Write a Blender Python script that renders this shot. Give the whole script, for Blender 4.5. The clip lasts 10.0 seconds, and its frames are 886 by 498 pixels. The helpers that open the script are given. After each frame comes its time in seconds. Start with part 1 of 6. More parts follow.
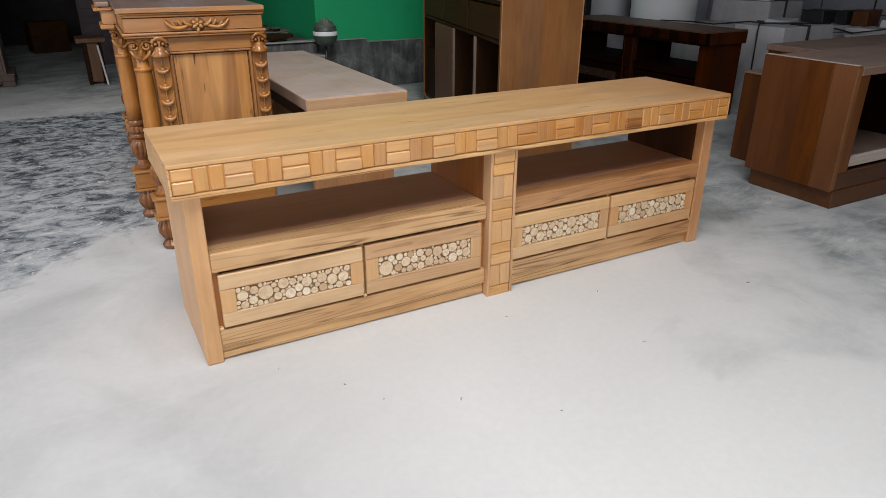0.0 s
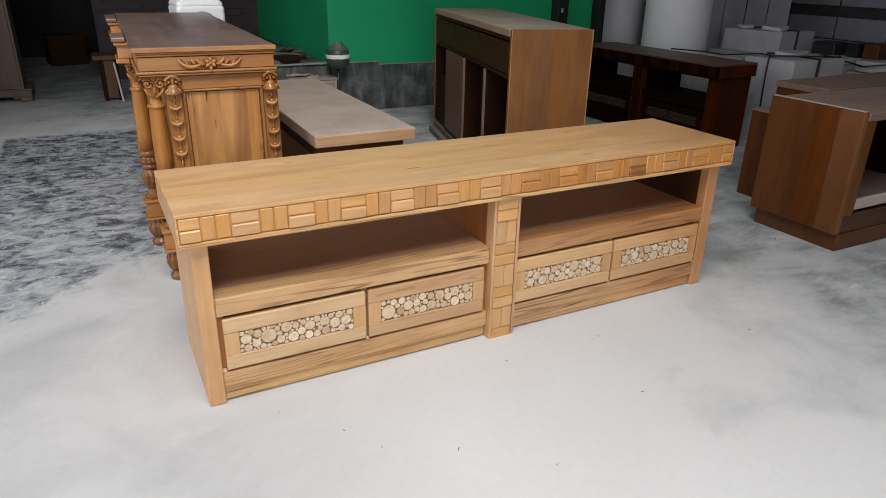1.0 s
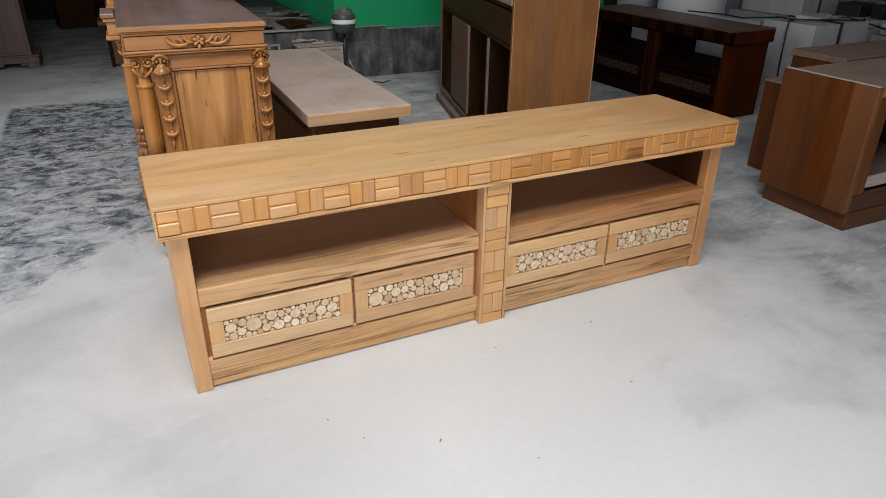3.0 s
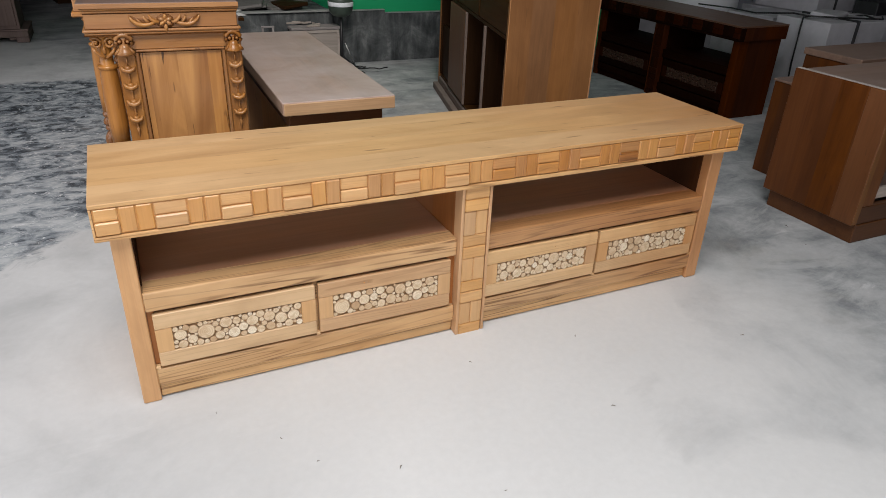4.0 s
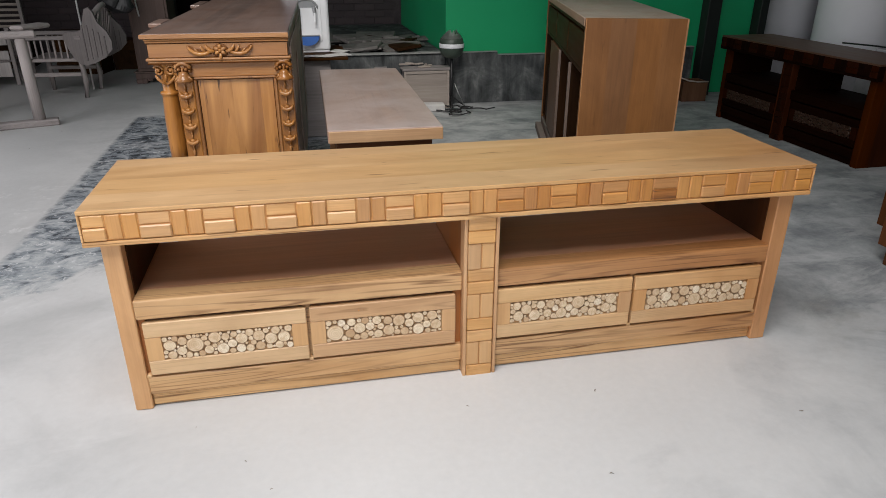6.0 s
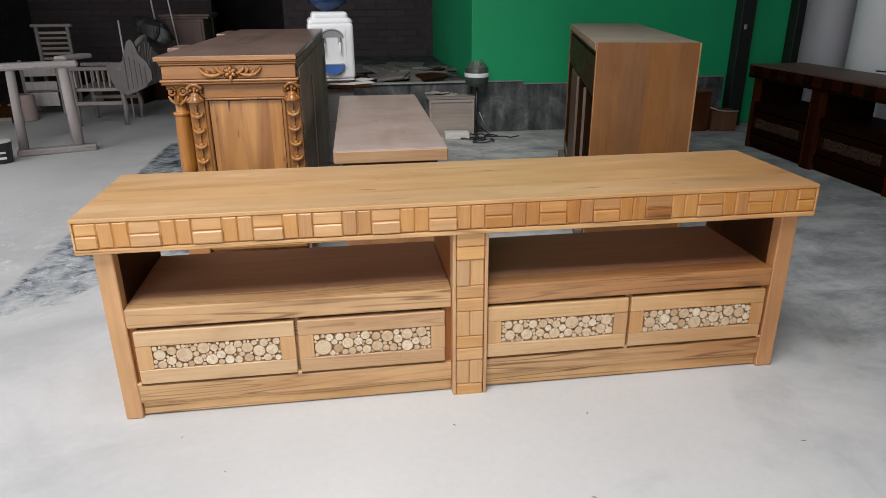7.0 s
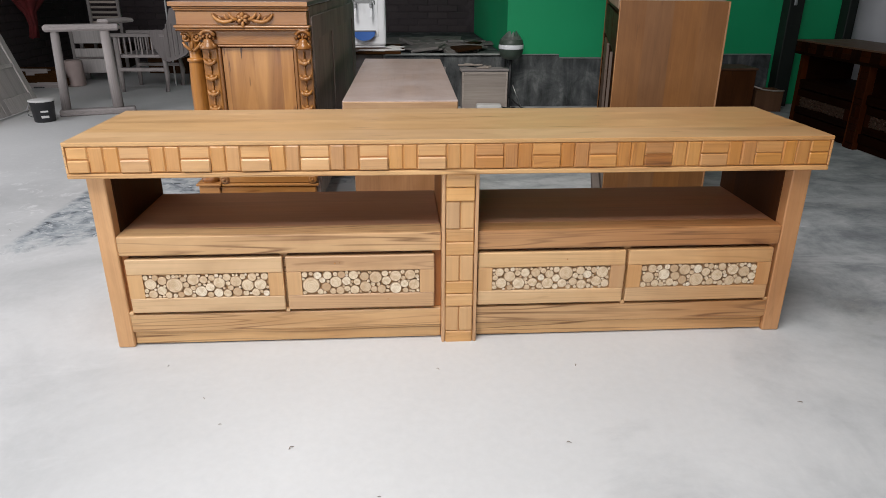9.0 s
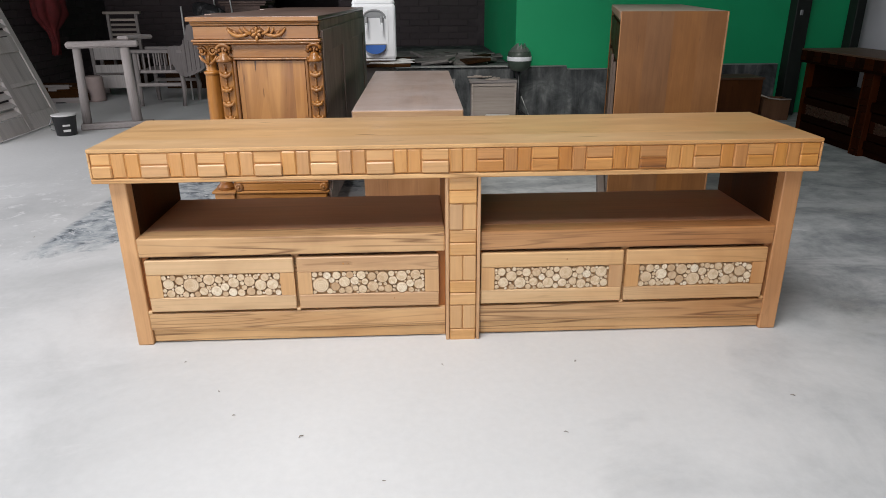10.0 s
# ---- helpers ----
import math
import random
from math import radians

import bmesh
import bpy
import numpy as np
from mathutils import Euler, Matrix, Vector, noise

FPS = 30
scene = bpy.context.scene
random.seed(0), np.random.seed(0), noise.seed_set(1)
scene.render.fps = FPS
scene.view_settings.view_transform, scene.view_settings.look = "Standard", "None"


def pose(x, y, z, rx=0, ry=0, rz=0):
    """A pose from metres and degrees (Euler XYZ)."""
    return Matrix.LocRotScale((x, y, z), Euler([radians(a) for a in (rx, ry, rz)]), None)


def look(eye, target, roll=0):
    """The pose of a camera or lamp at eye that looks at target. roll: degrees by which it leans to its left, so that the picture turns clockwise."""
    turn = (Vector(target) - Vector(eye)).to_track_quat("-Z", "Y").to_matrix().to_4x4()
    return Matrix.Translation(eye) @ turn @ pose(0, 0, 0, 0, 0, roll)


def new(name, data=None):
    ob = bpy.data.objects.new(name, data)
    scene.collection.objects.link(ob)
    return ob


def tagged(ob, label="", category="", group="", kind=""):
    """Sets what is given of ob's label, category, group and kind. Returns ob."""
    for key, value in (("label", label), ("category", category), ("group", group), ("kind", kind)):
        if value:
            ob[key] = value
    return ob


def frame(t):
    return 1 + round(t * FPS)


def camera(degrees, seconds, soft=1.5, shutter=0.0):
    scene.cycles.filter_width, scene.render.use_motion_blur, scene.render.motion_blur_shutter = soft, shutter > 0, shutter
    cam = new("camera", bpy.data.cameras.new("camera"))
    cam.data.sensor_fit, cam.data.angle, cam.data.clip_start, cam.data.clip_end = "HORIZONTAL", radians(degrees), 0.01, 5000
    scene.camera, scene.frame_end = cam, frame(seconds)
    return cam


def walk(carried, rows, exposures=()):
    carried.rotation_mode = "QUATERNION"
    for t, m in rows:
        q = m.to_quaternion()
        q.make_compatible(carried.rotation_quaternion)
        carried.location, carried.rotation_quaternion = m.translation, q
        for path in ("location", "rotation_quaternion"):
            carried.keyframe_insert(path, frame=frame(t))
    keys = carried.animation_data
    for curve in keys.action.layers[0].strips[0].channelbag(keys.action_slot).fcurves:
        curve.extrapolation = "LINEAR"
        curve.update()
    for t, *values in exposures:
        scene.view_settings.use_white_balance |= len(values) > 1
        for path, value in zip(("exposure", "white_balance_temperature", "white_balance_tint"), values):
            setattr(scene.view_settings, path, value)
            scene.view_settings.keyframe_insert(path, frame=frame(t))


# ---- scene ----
cam = camera(66.8, 10.0, soft=0.7)
PATH = [
    (0, (-1.166, -1.705, 1.074), (-0.283, -0.099, 0.272), 0.2),
    (0.5, (-1.154, -1.701, 1.139), (-0.295, -0.074, 0.356), 0.4),
    (1, (-1.14, -1.696, 1.187), (-0.276, -0.068, 0.411), 1.2),
    (1.5, (-1.119, -1.701, 1.226), (-0.274, -0.081, 0.412), 2.1),
    (2, (-1.101, -1.709, 1.245), (-0.268, -0.089, 0.419), 2.0),
    (2.5, (-1.078, -1.707, 1.26), (-0.271, -0.093, 0.397), 1.1),
    (2.7, (-1.067, -1.702, 1.261), (-0.269, -0.089, 0.389), 0.7),
    (3.8, (-0.887, -1.592, 1.24), (-0.118, 0.002, 0.310), 1.6),
    (4, (-0.872, -1.572, 1.24), (-0.099, 0.024, 0.316), 2.4),
    (4.5, (-0.786, -1.547, 1.252), (-0.09, 0.084, 0.327), 1.1),
    (5, (-0.716, -1.542, 1.215), (-0.079, 0.12, 0.303), 0.8),
    (5.5, (-0.572, -1.578, 1.207), (-0.068, 0.167, 0.37), 1.0),
    (5.7, (-0.512, -1.602, 1.186), (-0.066, 0.165, 0.366), 0.5),
    (6.8, (-0.343, -1.662, 1.14), (-0.083, 0.174, 0.391), -0.1),
    (7, (-0.31, -1.666, 1.118), (-0.051, 0.182, 0.4), -0.4),
    (7.5, (-0.263, -1.656, 1.062), (0.005, 0.191, 0.342), -0.1),
    (8, (-0.204, -1.65, 1.018), (-0.016, 0.216, 0.322), -1.5),
    (8.5, (-0.183, -1.661, 0.993), (-0.043, 0.199, 0.27), -1.4),
    (9, (-0.158, -1.702, 0.985), (-0.036, 0.149, 0.238), 0.3),
    (9.5, (-0.135, -1.754, 0.979), (0.026, 0.101, 0.248), 0.8),
    (10, (-0.134, -1.79, 0.981), (-0.053, 0.078, 0.27), -0.4),
]
walk(cam, [(t, look(eye, target, roll)) for t, eye, target, roll in PATH], exposures=((0, -0.13, 6500, 10), (2.7, -0.14, 6500, 10), (5.5, -0.14, 6500, 10), (7.0, -0.06, 6470, 10), (8.0, -0.03, 6440, 10), (10, 0.0, 6420, 10)))

# ---- light ----
world = bpy.data.worlds.new("world")
scene.world = world
world.use_nodes = True
wn = world.node_tree.nodes
sky = wn.new("ShaderNodeTexSky")
sky.sky_type = "NISHITA"
sky.sun_disc = False
sky.sun_elevation = radians(48)
sky.sun_rotation = radians(200)
wn["Background"].inputs[1].default_value = 0.05
world.node_tree.links.new(sky.outputs[0], wn["Background"].inputs[0])

sun_data = bpy.data.lights.new("sun", "SUN")
sun_data.energy, sun_data.angle, sun_data.color = 1.45, radians(15), (1.0, 0.95, 0.88)
sun = new("sun", sun_data)
sun.matrix_world = look((-2.5, -9, 10), (0, 0, 0))

# daylight of the wide gate in the west wall
gate_data = bpy.data.lights.new("gate_daylight", "AREA")
gate_data.shape, gate_data.size, gate_data.size_y = "RECTANGLE", 3.4, 2.6
gate_data.energy, gate_data.color = 72, (1.0, 0.975, 0.985)
gate = new("gate_daylight", gate_data)
gate.matrix_world = look((-3.88, 1.1, 1.75), (0.0, 1.5, 0.9))

# daylight of the opening in the roof over the front of the floor
roof_data = bpy.data.lights.new("roof_daylight", "AREA")
roof_data.shape, roof_data.size, roof_data.size_y = "RECTANGLE", 2.4, 2.6
roof_data.energy, roof_data.color, roof_data.spread = 163, (1.0, 0.99, 0.985), radians(146)
roof = new("roof_daylight", roof_data)
roof.matrix_world = look((-1.15, -1.8, 4.19), (-1.15, -1.79, 0.0))

# daylight of the front doorway
door_data = bpy.data.lights.new("doorway_daylight", "AREA")
door_data.shape, door_data.size, door_data.size_y = "RECTANGLE", 3.0, 2.4
door_data.energy, door_data.color = 90, (1.0, 0.995, 0.99)
door_lamp = new("doorway_daylight", door_data)
door_lamp.matrix_world = look((-1.95, -4.35, 1.6), (-1.7, 0.0, 0.8))


# ---- materials ----
def nodes_of(name, rough=0.6, metal=0.0):
    m = bpy.data.materials.new(name)
    m.use_nodes = True
    b = m.node_tree.nodes["Principled BSDF"]
    b.inputs["Roughness"].default_value = rough
    b.inputs["Metallic"].default_value = metal
    return m, m.node_tree.nodes, m.node_tree.links, b


def ramp(nd, stops):
    r = nd.new("ShaderNodeValToRGB")
    els = r.color_ramp.elements
    while len(els) < len(stops):
        els.new(0.5)
    for e, (p, c) in zip(els, stops):
        e.position = p
        e.color = (*c, 1) if len(c) == 3 else c
    return r


def noise_tex(nd, ln, vec, scale, detail=4.0, rough=0.55, dist=0.0):
    n = nd.new("ShaderNodeTexNoise")
    n.inputs["Scale"].default_value = scale
    n.inputs["Detail"].default_value = detail
    n.inputs["Roughness"].default_value = rough
    n.inputs["Distortion"].default_value = dist
    if vec is not None:
        ln.new(vec, n.inputs["Vector"])
    return n


def math_node(nd, ln, op, a, b=None, c=None, clamp=False):
    n = nd.new("ShaderNodeMath")
    n.operation = op
    n.use_clamp = clamp
    for i, v in enumerate((a, b, c)):
        if v is None:
            continue
        if isinstance(v, (int, float)):
            n.inputs[i].default_value = v
        else:
            ln.new(v, n.inputs[i])
    return n.outputs[0]


def mix_rgb(nd, ln, fac, a, b, mode="MIX"):
    n = nd.new("ShaderNodeMix")
    n.data_type, n.blend_type = "RGBA", mode
    for sock, v in ((n.inputs[0], fac), (n.inputs[6], a), (n.inputs[7], b)):
        if isinstance(v, (int, float)):
            sock.default_value = v
        elif isinstance(v, tuple):
            sock.default_value = (*v, 1)
        else:
            ln.new(v, sock)
    return n.outputs[2]


def bump(nd, ln, b, height, strength=0.2, dist=0.002):
    n = nd.new("ShaderNodeBump")
    n.inputs["Strength"].default_value = strength
    n.inputs["Distance"].default_value = dist
    ln.new(height, n.inputs["Height"])
    ln.new(n.outputs[0], b.inputs["Normal"])


def wood(name, light, dark, streak, axis="x", plank=0.0, across="y", rough=0.5, dust=0.0, dust_col=(0.45, 0.42, 0.40), contrast=1.0, vary=0.16, streaks=0.5, lines=0.0, flecks=0.0, grain_amt=0.8, gloss=0.0, right_dim=0.0):
    """Sawn wood, its grain along axis; plank: width of the glued boards, laid side by side along across; the last
    argument paints the light's falloff, redder and darker towards +x.
    """
    m, nd, ln, b = nodes_of(name, rough)
    b.inputs["Specular IOR Level"].default_value = 0.5 if light[0] > 0.45 else 0.28 if light[0] > 0.09 else 0.04
    b.inputs["Coat Weight"].default_value, b.inputs["Coat Roughness"].default_value = gloss, 0.16
    tc = nd.new("ShaderNodeTexCoord")
    info = nd.new("ShaderNodeObjectInfo")
    sep = nd.new("ShaderNodeSeparateXYZ")
    ln.new(tc.outputs["Object"], sep.inputs[0])
    shift = math_node(nd, ln, "MULTIPLY", info.outputs["Random"], 37.0)
    tone = info.outputs["Random"]
    if plank:
        idx = math_node(nd, ln, "FLOOR", math_node(nd, ln, "DIVIDE", sep.outputs["xyz".index(across)], plank))
        wnz = nd.new("ShaderNodeTexWhiteNoise")
        wnz.noise_dimensions = "1D"
        ln.new(math_node(nd, ln, "ADD", idx, shift), wnz.inputs["W"])
        tone = wnz.outputs["Value"]
        shift = math_node(nd, ln, "ADD", shift, math_node(nd, ln, "MULTIPLY", tone, 19.0))
    comb = nd.new("ShaderNodeCombineXYZ")
    for i in range(3):
        ln.new(shift, comb.inputs[i])
    add = nd.new("ShaderNodeVectorMath")
    add.operation = "ADD"
    ln.new(tc.outputs["Object"], add.inputs[0])
    ln.new(comb.outputs[0], add.inputs[1])

    def stretched(al, ac):
        mp = nd.new("ShaderNodeMapping")
        mp.inputs["Scale"].default_value = [al if a == axis else ac for a in "xyz"]
        ln.new(add.outputs[0], mp.inputs["Vector"])
        return mp.outputs[0]

    broad = noise_tex(nd, ln, stretched(1.1, 11.0), 1.0, 4, 0.6, 0.8)
    fine = noise_tex(nd, ln, stretched(4.0, 150.0), 1.0, 3, 0.6, 0.2)
    vein = noise_tex(nd, ln, stretched(0.9, 20.0), 1.0, 5, 0.62, 1.6)
    lo, hi = 0.5 - 0.22 / contrast, 0.5 + 0.22 / contrast
    r1 = ramp(nd, [(lo, dark), (hi, light)])
    ln.new(broad.outputs[0], r1.inputs[0])
    r2 = ramp(nd, [(0.56, (0, 0, 0)), (0.74, (1, 1, 1))])
    ln.new(vein.outputs[0], r2.inputs[0])
    col = mix_rgb(nd, ln, math_node(nd, ln, "MULTIPLY", r2.outputs[0], streaks), r1.outputs[0], streak)
    if lines:
        flow = noise_tex(nd, ln, stretched(0.55, 17.0), 1.0, 2, 0.45, 0.25)
        saw = math_node(nd, ln, "PINGPONG", math_node(nd, ln, "MULTIPLY", flow.outputs[0], 16.0), 0.5)
        thin = ramp(nd, [(0.0, (1, 1, 1)), (0.10, (0.6, 0.6, 0.6)), (0.20, (0, 0, 0))])
        ln.new(saw, thin.inputs[0])
        where = ramp(nd, [(0.40, (0.22, 0.22, 0.22)), (0.60, (1, 1, 1))])
        ln.new(noise_tex(nd, ln, stretched(1.3, 6.0), 1.7, 3, 0.6, 0.4).outputs[0], where.inputs[0])
        col = mix_rgb(nd, ln, math_node(nd, ln, "MULTIPLY", math_node(nd, ln, "MULTIPLY", thin.outputs[0], where.outputs[0]), lines), col, streak)
    if flecks:
        spots = ramp(nd, [(0.675, (0, 0, 0)), (0.735, (1, 1, 1))])
        ln.new(noise_tex(nd, ln, stretched(6.0, 60.0), 1.0, 2, 0.5, 0.6).outputs[0], spots.inputs[0])
        col = mix_rgb(nd, ln, math_node(nd, ln, "MULTIPLY", spots.outputs[0], flecks), col, streak)
        cloud = ramp(nd, [(0.35, (0.86, 0.83, 0.80)), (0.65, (1.06, 1.06, 1.06))])
        ln.new(noise_tex(nd, ln, stretched(2.2, 5.0), 1.0, 4, 0.6, 1.2).outputs[0], cloud.inputs[0])
        col = mix_rgb(nd, ln, 0.9, col, cloud.outputs[0], "MULTIPLY")
    grain = ramp(nd, [(0.25, (0.78, 0.78, 0.78)), (0.7, (1.08, 1.08, 1.08))])
    ln.new(fine.outputs[0], grain.inputs[0])
    col = mix_rgb(nd, ln, grain_amt, col, grain.outputs[0], "MULTIPLY")
    hsv = nd.new("ShaderNodeHueSaturation")
    ln.new(math_node(nd, ln, "MULTIPLY_ADD", tone, 2 * vary, 1 - vary), hsv.inputs["Value"])
    ln.new(math_node(nd, ln, "MULTIPLY_ADD", tone, 0.10, 0.97), hsv.inputs["Saturation"])
    ln.new(col, hsv.inputs["Color"])
    col = hsv.outputs[0]
    # falloff of light towards +x, painted as a redder, darker tint
    if right_dim:
        falloff = nd.new("ShaderNodeMapRange")
        falloff.inputs["From Min"].default_value, falloff.inputs["From Max"].default_value = 0.30, 1.15
        patch = noise_tex(nd, ln, tc.outputs["Object"], 2.2, 5, 0.6, 0.5)
        ln.new(math_node(nd, ln, "MULTIPLY_ADD", patch.outputs[0], 1.1, math_node(nd, ln, "ADD", sep.outputs[0], -0.45)), falloff.inputs["Value"])
        col = mix_rgb(nd, ln, math_node(nd, ln, "MULTIPLY", falloff.outputs[0], right_dim), col, (0.90, 0.72, 0.545), "MULTIPLY")
    if dust:
        geo = nd.new("ShaderNodeNewGeometry")
        nz = nd.new("ShaderNodeSeparateXYZ")
        ln.new(geo.outputs["Normal"], nz.inputs[0])
        blot = noise_tex(nd, ln, tc.outputs["Object"], 5.0, 6, 0.65, 0.6)
        rr = ramp(nd, [(0.3, (0.45, 0.45, 0.45)), (0.7, (1, 1, 1))])
        ln.new(blot.outputs[0], rr.inputs[0])
        up = math_node(nd, ln, "MULTIPLY_ADD", math_node(nd, ln, "MAXIMUM", nz.outputs[2], 0.0), 0.8, 0.2)
        fac = math_node(nd, ln, "MULTIPLY", math_node(nd, ln, "MULTIPLY", rr.outputs[0], up), dust, clamp=True)
        col = mix_rgb(nd, ln, fac, col, dust_col)
    ln.new(col, b.inputs["Base Color"])
    ro = math_node(nd, ln, "MULTIPLY_ADD", broad.outputs[0], 0.25, rough - 0.12)
    ln.new(ro, b.inputs["Roughness"])
    bump(nd, ln, b, fine.outputs[0], 0.14, 0.0015)
    return m


def plain(name, col, rough=0.6, vary=0.12, scale=9.0, metal=0.0, bump_s=0.15, dirt=(0.2, 0.18, 0.16), dirt_amt=0.25):
    """A painted, moulded or cast surface with soft blotches and some dirt."""
    m, nd, ln, b = nodes_of(name, rough, metal)
    tc = nd.new("ShaderNodeTexCoord")
    n1 = noise_tex(nd, ln, tc.outputs["Object"], scale, 5, 0.6, 0.3)
    n2 = noise_tex(nd, ln, tc.outputs["Object"], scale * 9, 3, 0.6)
    r = ramp(nd, [(0.3, tuple(c * (1 - vary) for c in col)), (0.7, tuple(min(c * (1 + vary), 1) for c in col))])
    ln.new(n1.outputs[0], r.inputs[0])
    d = ramp(nd, [(0.55, (0, 0, 0)), (0.8, (1, 1, 1))])
    n3 = noise_tex(nd, ln, tc.outputs["Object"], scale * 0.45, 6, 0.7, 0.8)
    ln.new(n3.outputs[0], d.inputs[0])
    c = mix_rgb(nd, ln, math_node(nd, ln, "MULTIPLY", d.outputs[0], dirt_amt), r.outputs[0], dirt)
    ln.new(c, b.inputs["Base Color"])
    ln.new(math_node(nd, ln, "MULTIPLY_ADD", n1.outputs[0], 0.2, rough - 0.1), b.inputs["Roughness"])
    bump(nd, ln, b, n2.outputs[0], bump_s, 0.002)
    return m


# the dust tint on this top paints its pale sheen
M_TOP = wood("teak_top", (0.625, 0.395, 0.198), (0.50, 0.29, 0.13), (0.18, 0.08, 0.03), "x", 0.12, "y", 0.33, streaks=0.15, vary=0.02, lines=0.06, flecks=0.75, grain_amt=0.2, dust=0.10, dust_col=(0.60, 0.48, 0.34), right_dim=0.85)
M_RAIL = wood("teak_rail", (0.67, 0.432, 0.220), (0.53, 0.30, 0.132), (0.19, 0.083, 0.028), "x", rough=0.42, streaks=0.2, lines=0.9, vary=0.06, flecks=0.3, grain_amt=0.35, right_dim=0.85)
# redder rail, also darkened: dimmer light on the right is in its colour
M_RAIL_RED = wood("teak_rail_red", (0.56, 0.30, 0.125), (0.40, 0.185, 0.066), (0.13, 0.048, 0.016), "x", rough=0.42, streaks=0.12, lines=0.6, vary=0.06, flecks=0.35, grain_amt=0.55, right_dim=0.85)
M_LEG = wood("teak_leg", (0.645, 0.392, 0.205), (0.565, 0.312, 0.147), (0.28, 0.13, 0.047), "z", rough=0.42, streaks=0.15, vary=0.05, lines=0.15, flecks=0.2, grain_amt=0.28, right_dim=0.85)
M_TILE_H = wood("teak_tile_across", (0.655, 0.390, 0.175), (0.565, 0.305, 0.122), (0.32, 0.14, 0.045), "x", rough=0.38, vary=0.06, streaks=0.2, lines=0.2, flecks=0.35, grain_amt=0.4, gloss=0.22)
M_TILE_V = wood("teak_tile_upright", (0.585, 0.318, 0.124), (0.49, 0.238, 0.082), (0.30, 0.12, 0.04), "z", rough=0.38, vary=0.07, streaks=0.2, lines=0.2, flecks=0.35, grain_amt=0.4, gloss=0.22)
# redder tiles, also darkened to carry the right half's dimmer light
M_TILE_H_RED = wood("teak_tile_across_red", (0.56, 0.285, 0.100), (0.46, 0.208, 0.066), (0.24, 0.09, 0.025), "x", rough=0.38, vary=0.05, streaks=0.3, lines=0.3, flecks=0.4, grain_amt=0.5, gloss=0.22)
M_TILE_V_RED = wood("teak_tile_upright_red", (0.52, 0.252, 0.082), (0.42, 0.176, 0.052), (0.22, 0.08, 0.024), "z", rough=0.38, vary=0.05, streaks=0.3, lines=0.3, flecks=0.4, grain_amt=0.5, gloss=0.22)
M_TILE_KNOT = wood("teak_tile_knot", (0.50, 0.22, 0.066), (0.26, 0.095, 0.028), (0.07, 0.022, 0.008), "x", rough=0.38, vary=0.05, streaks=0.9, lines=0.5, flecks=0.8, contrast=1.6, gloss=0.22)
M_GROOVE = wood("groove_wood", (0.52, 0.26, 0.095), (0.42, 0.195, 0.068), (0.18, 0.07, 0.022), "x", rough=0.5)
M_DRAWER = wood("teak_drawer", (0.675, 0.462, 0.262), (0.59, 0.378, 0.196), (0.2, 0.1, 0.04), "x", rough=0.46, vary=0.06, streaks=0.1, lines=0.3, flecks=0.3, grain_amt=0.3, right_dim=0.85)
M_DRAWER_PINK = wood("teak_drawer_pink", (0.60, 0.378, 0.205), (0.51, 0.298, 0.146), (0.2, 0.09, 0.036), "x", rough=0.46, vary=0.05, streaks=0.15, lines=0.35, flecks=0.4, grain_amt=0.3, right_dim=0.85)
M_DRAWER_V = wood("teak_drawer_upright", (0.60, 0.375, 0.195), (0.52, 0.295, 0.135), (0.2, 0.1, 0.04), "z", rough=0.5, vary=0.06, streaks=0.12, grain_amt=0.3, right_dim=0.85)
# inside wood darkened: the shade under the tabletop is in the colour
M_INSIDE = wood("shaded_inside", (0.45, 0.235, 0.135), (0.36, 0.18, 0.10), (0.11, 0.045, 0.02), "x", 0.11, "y", 0.56, streaks=0.25, vary=0.08, grain_amt=0.5, dust=0.16, dust_col=(0.44, 0.36, 0.32), right_dim=0.85)
M_INSIDE_V = wood("shaded_inside_upright", (0.062, 0.025, 0.012), (0.040, 0.016, 0.007), (0.08, 0.03, 0.014), "z", 0.11, "y", 0.5, streaks=0.3, vary=0.12)
M_PANEL_RED = wood("teak_panel_red", (0.37, 0.155, 0.058), (0.25, 0.095, 0.033), (0.09, 0.03, 0.01), "z", 0.11, "y", 0.42, streaks=0.25, vary=0.08, grain_amt=0.5)
M_CARVE = wood("carved_teak", (0.405, 0.192, 0.064), (0.205, 0.082, 0.024), (0.07, 0.022, 0.007), "z", rough=0.36, vary=0.05, streaks=0.35, lines=0.15, flecks=0.6, grain_amt=0.3, gloss=0.25)
M_CARVE_X = wood("carved_teak_across", (0.45, 0.224, 0.082), (0.29, 0.128, 0.044), (0.10, 0.034, 0.010), "x", rough=0.36, vary=0.05, streaks=0.2, lines=0.15, flecks=0.5, grain_amt=0.3, gloss=0.25)
M_CARVE_PANEL = wood("carved_teak_panel", (0.545, 0.273, 0.085), (0.24, 0.092, 0.025), (0.04, 0.013, 0.004), "z", 0.10, "x", 0.36, vary=0.07, streaks=0.3, contrast=1.1, lines=0.04, flecks=0.9, grain_amt=0.1, gloss=0.25)
M_CARVE_LOW = wood("dark_low_carving", (0.27, 0.115, 0.040), (0.13, 0.050, 0.016), (0.05, 0.017, 0.006), "z", rough=0.34, vary=0.05, streaks=0.35, flecks=0.6, grain_amt=0.3, gloss=0.3)
# dark browns that paint shade in the carving's creases and outlines
M_CREASE_SHADE = wood("crease_shade", (0.085, 0.030, 0.010), (0.055, 0.019, 0.006), (0.03, 0.01, 0.004), "x", rough=0.4, vary=0.05)
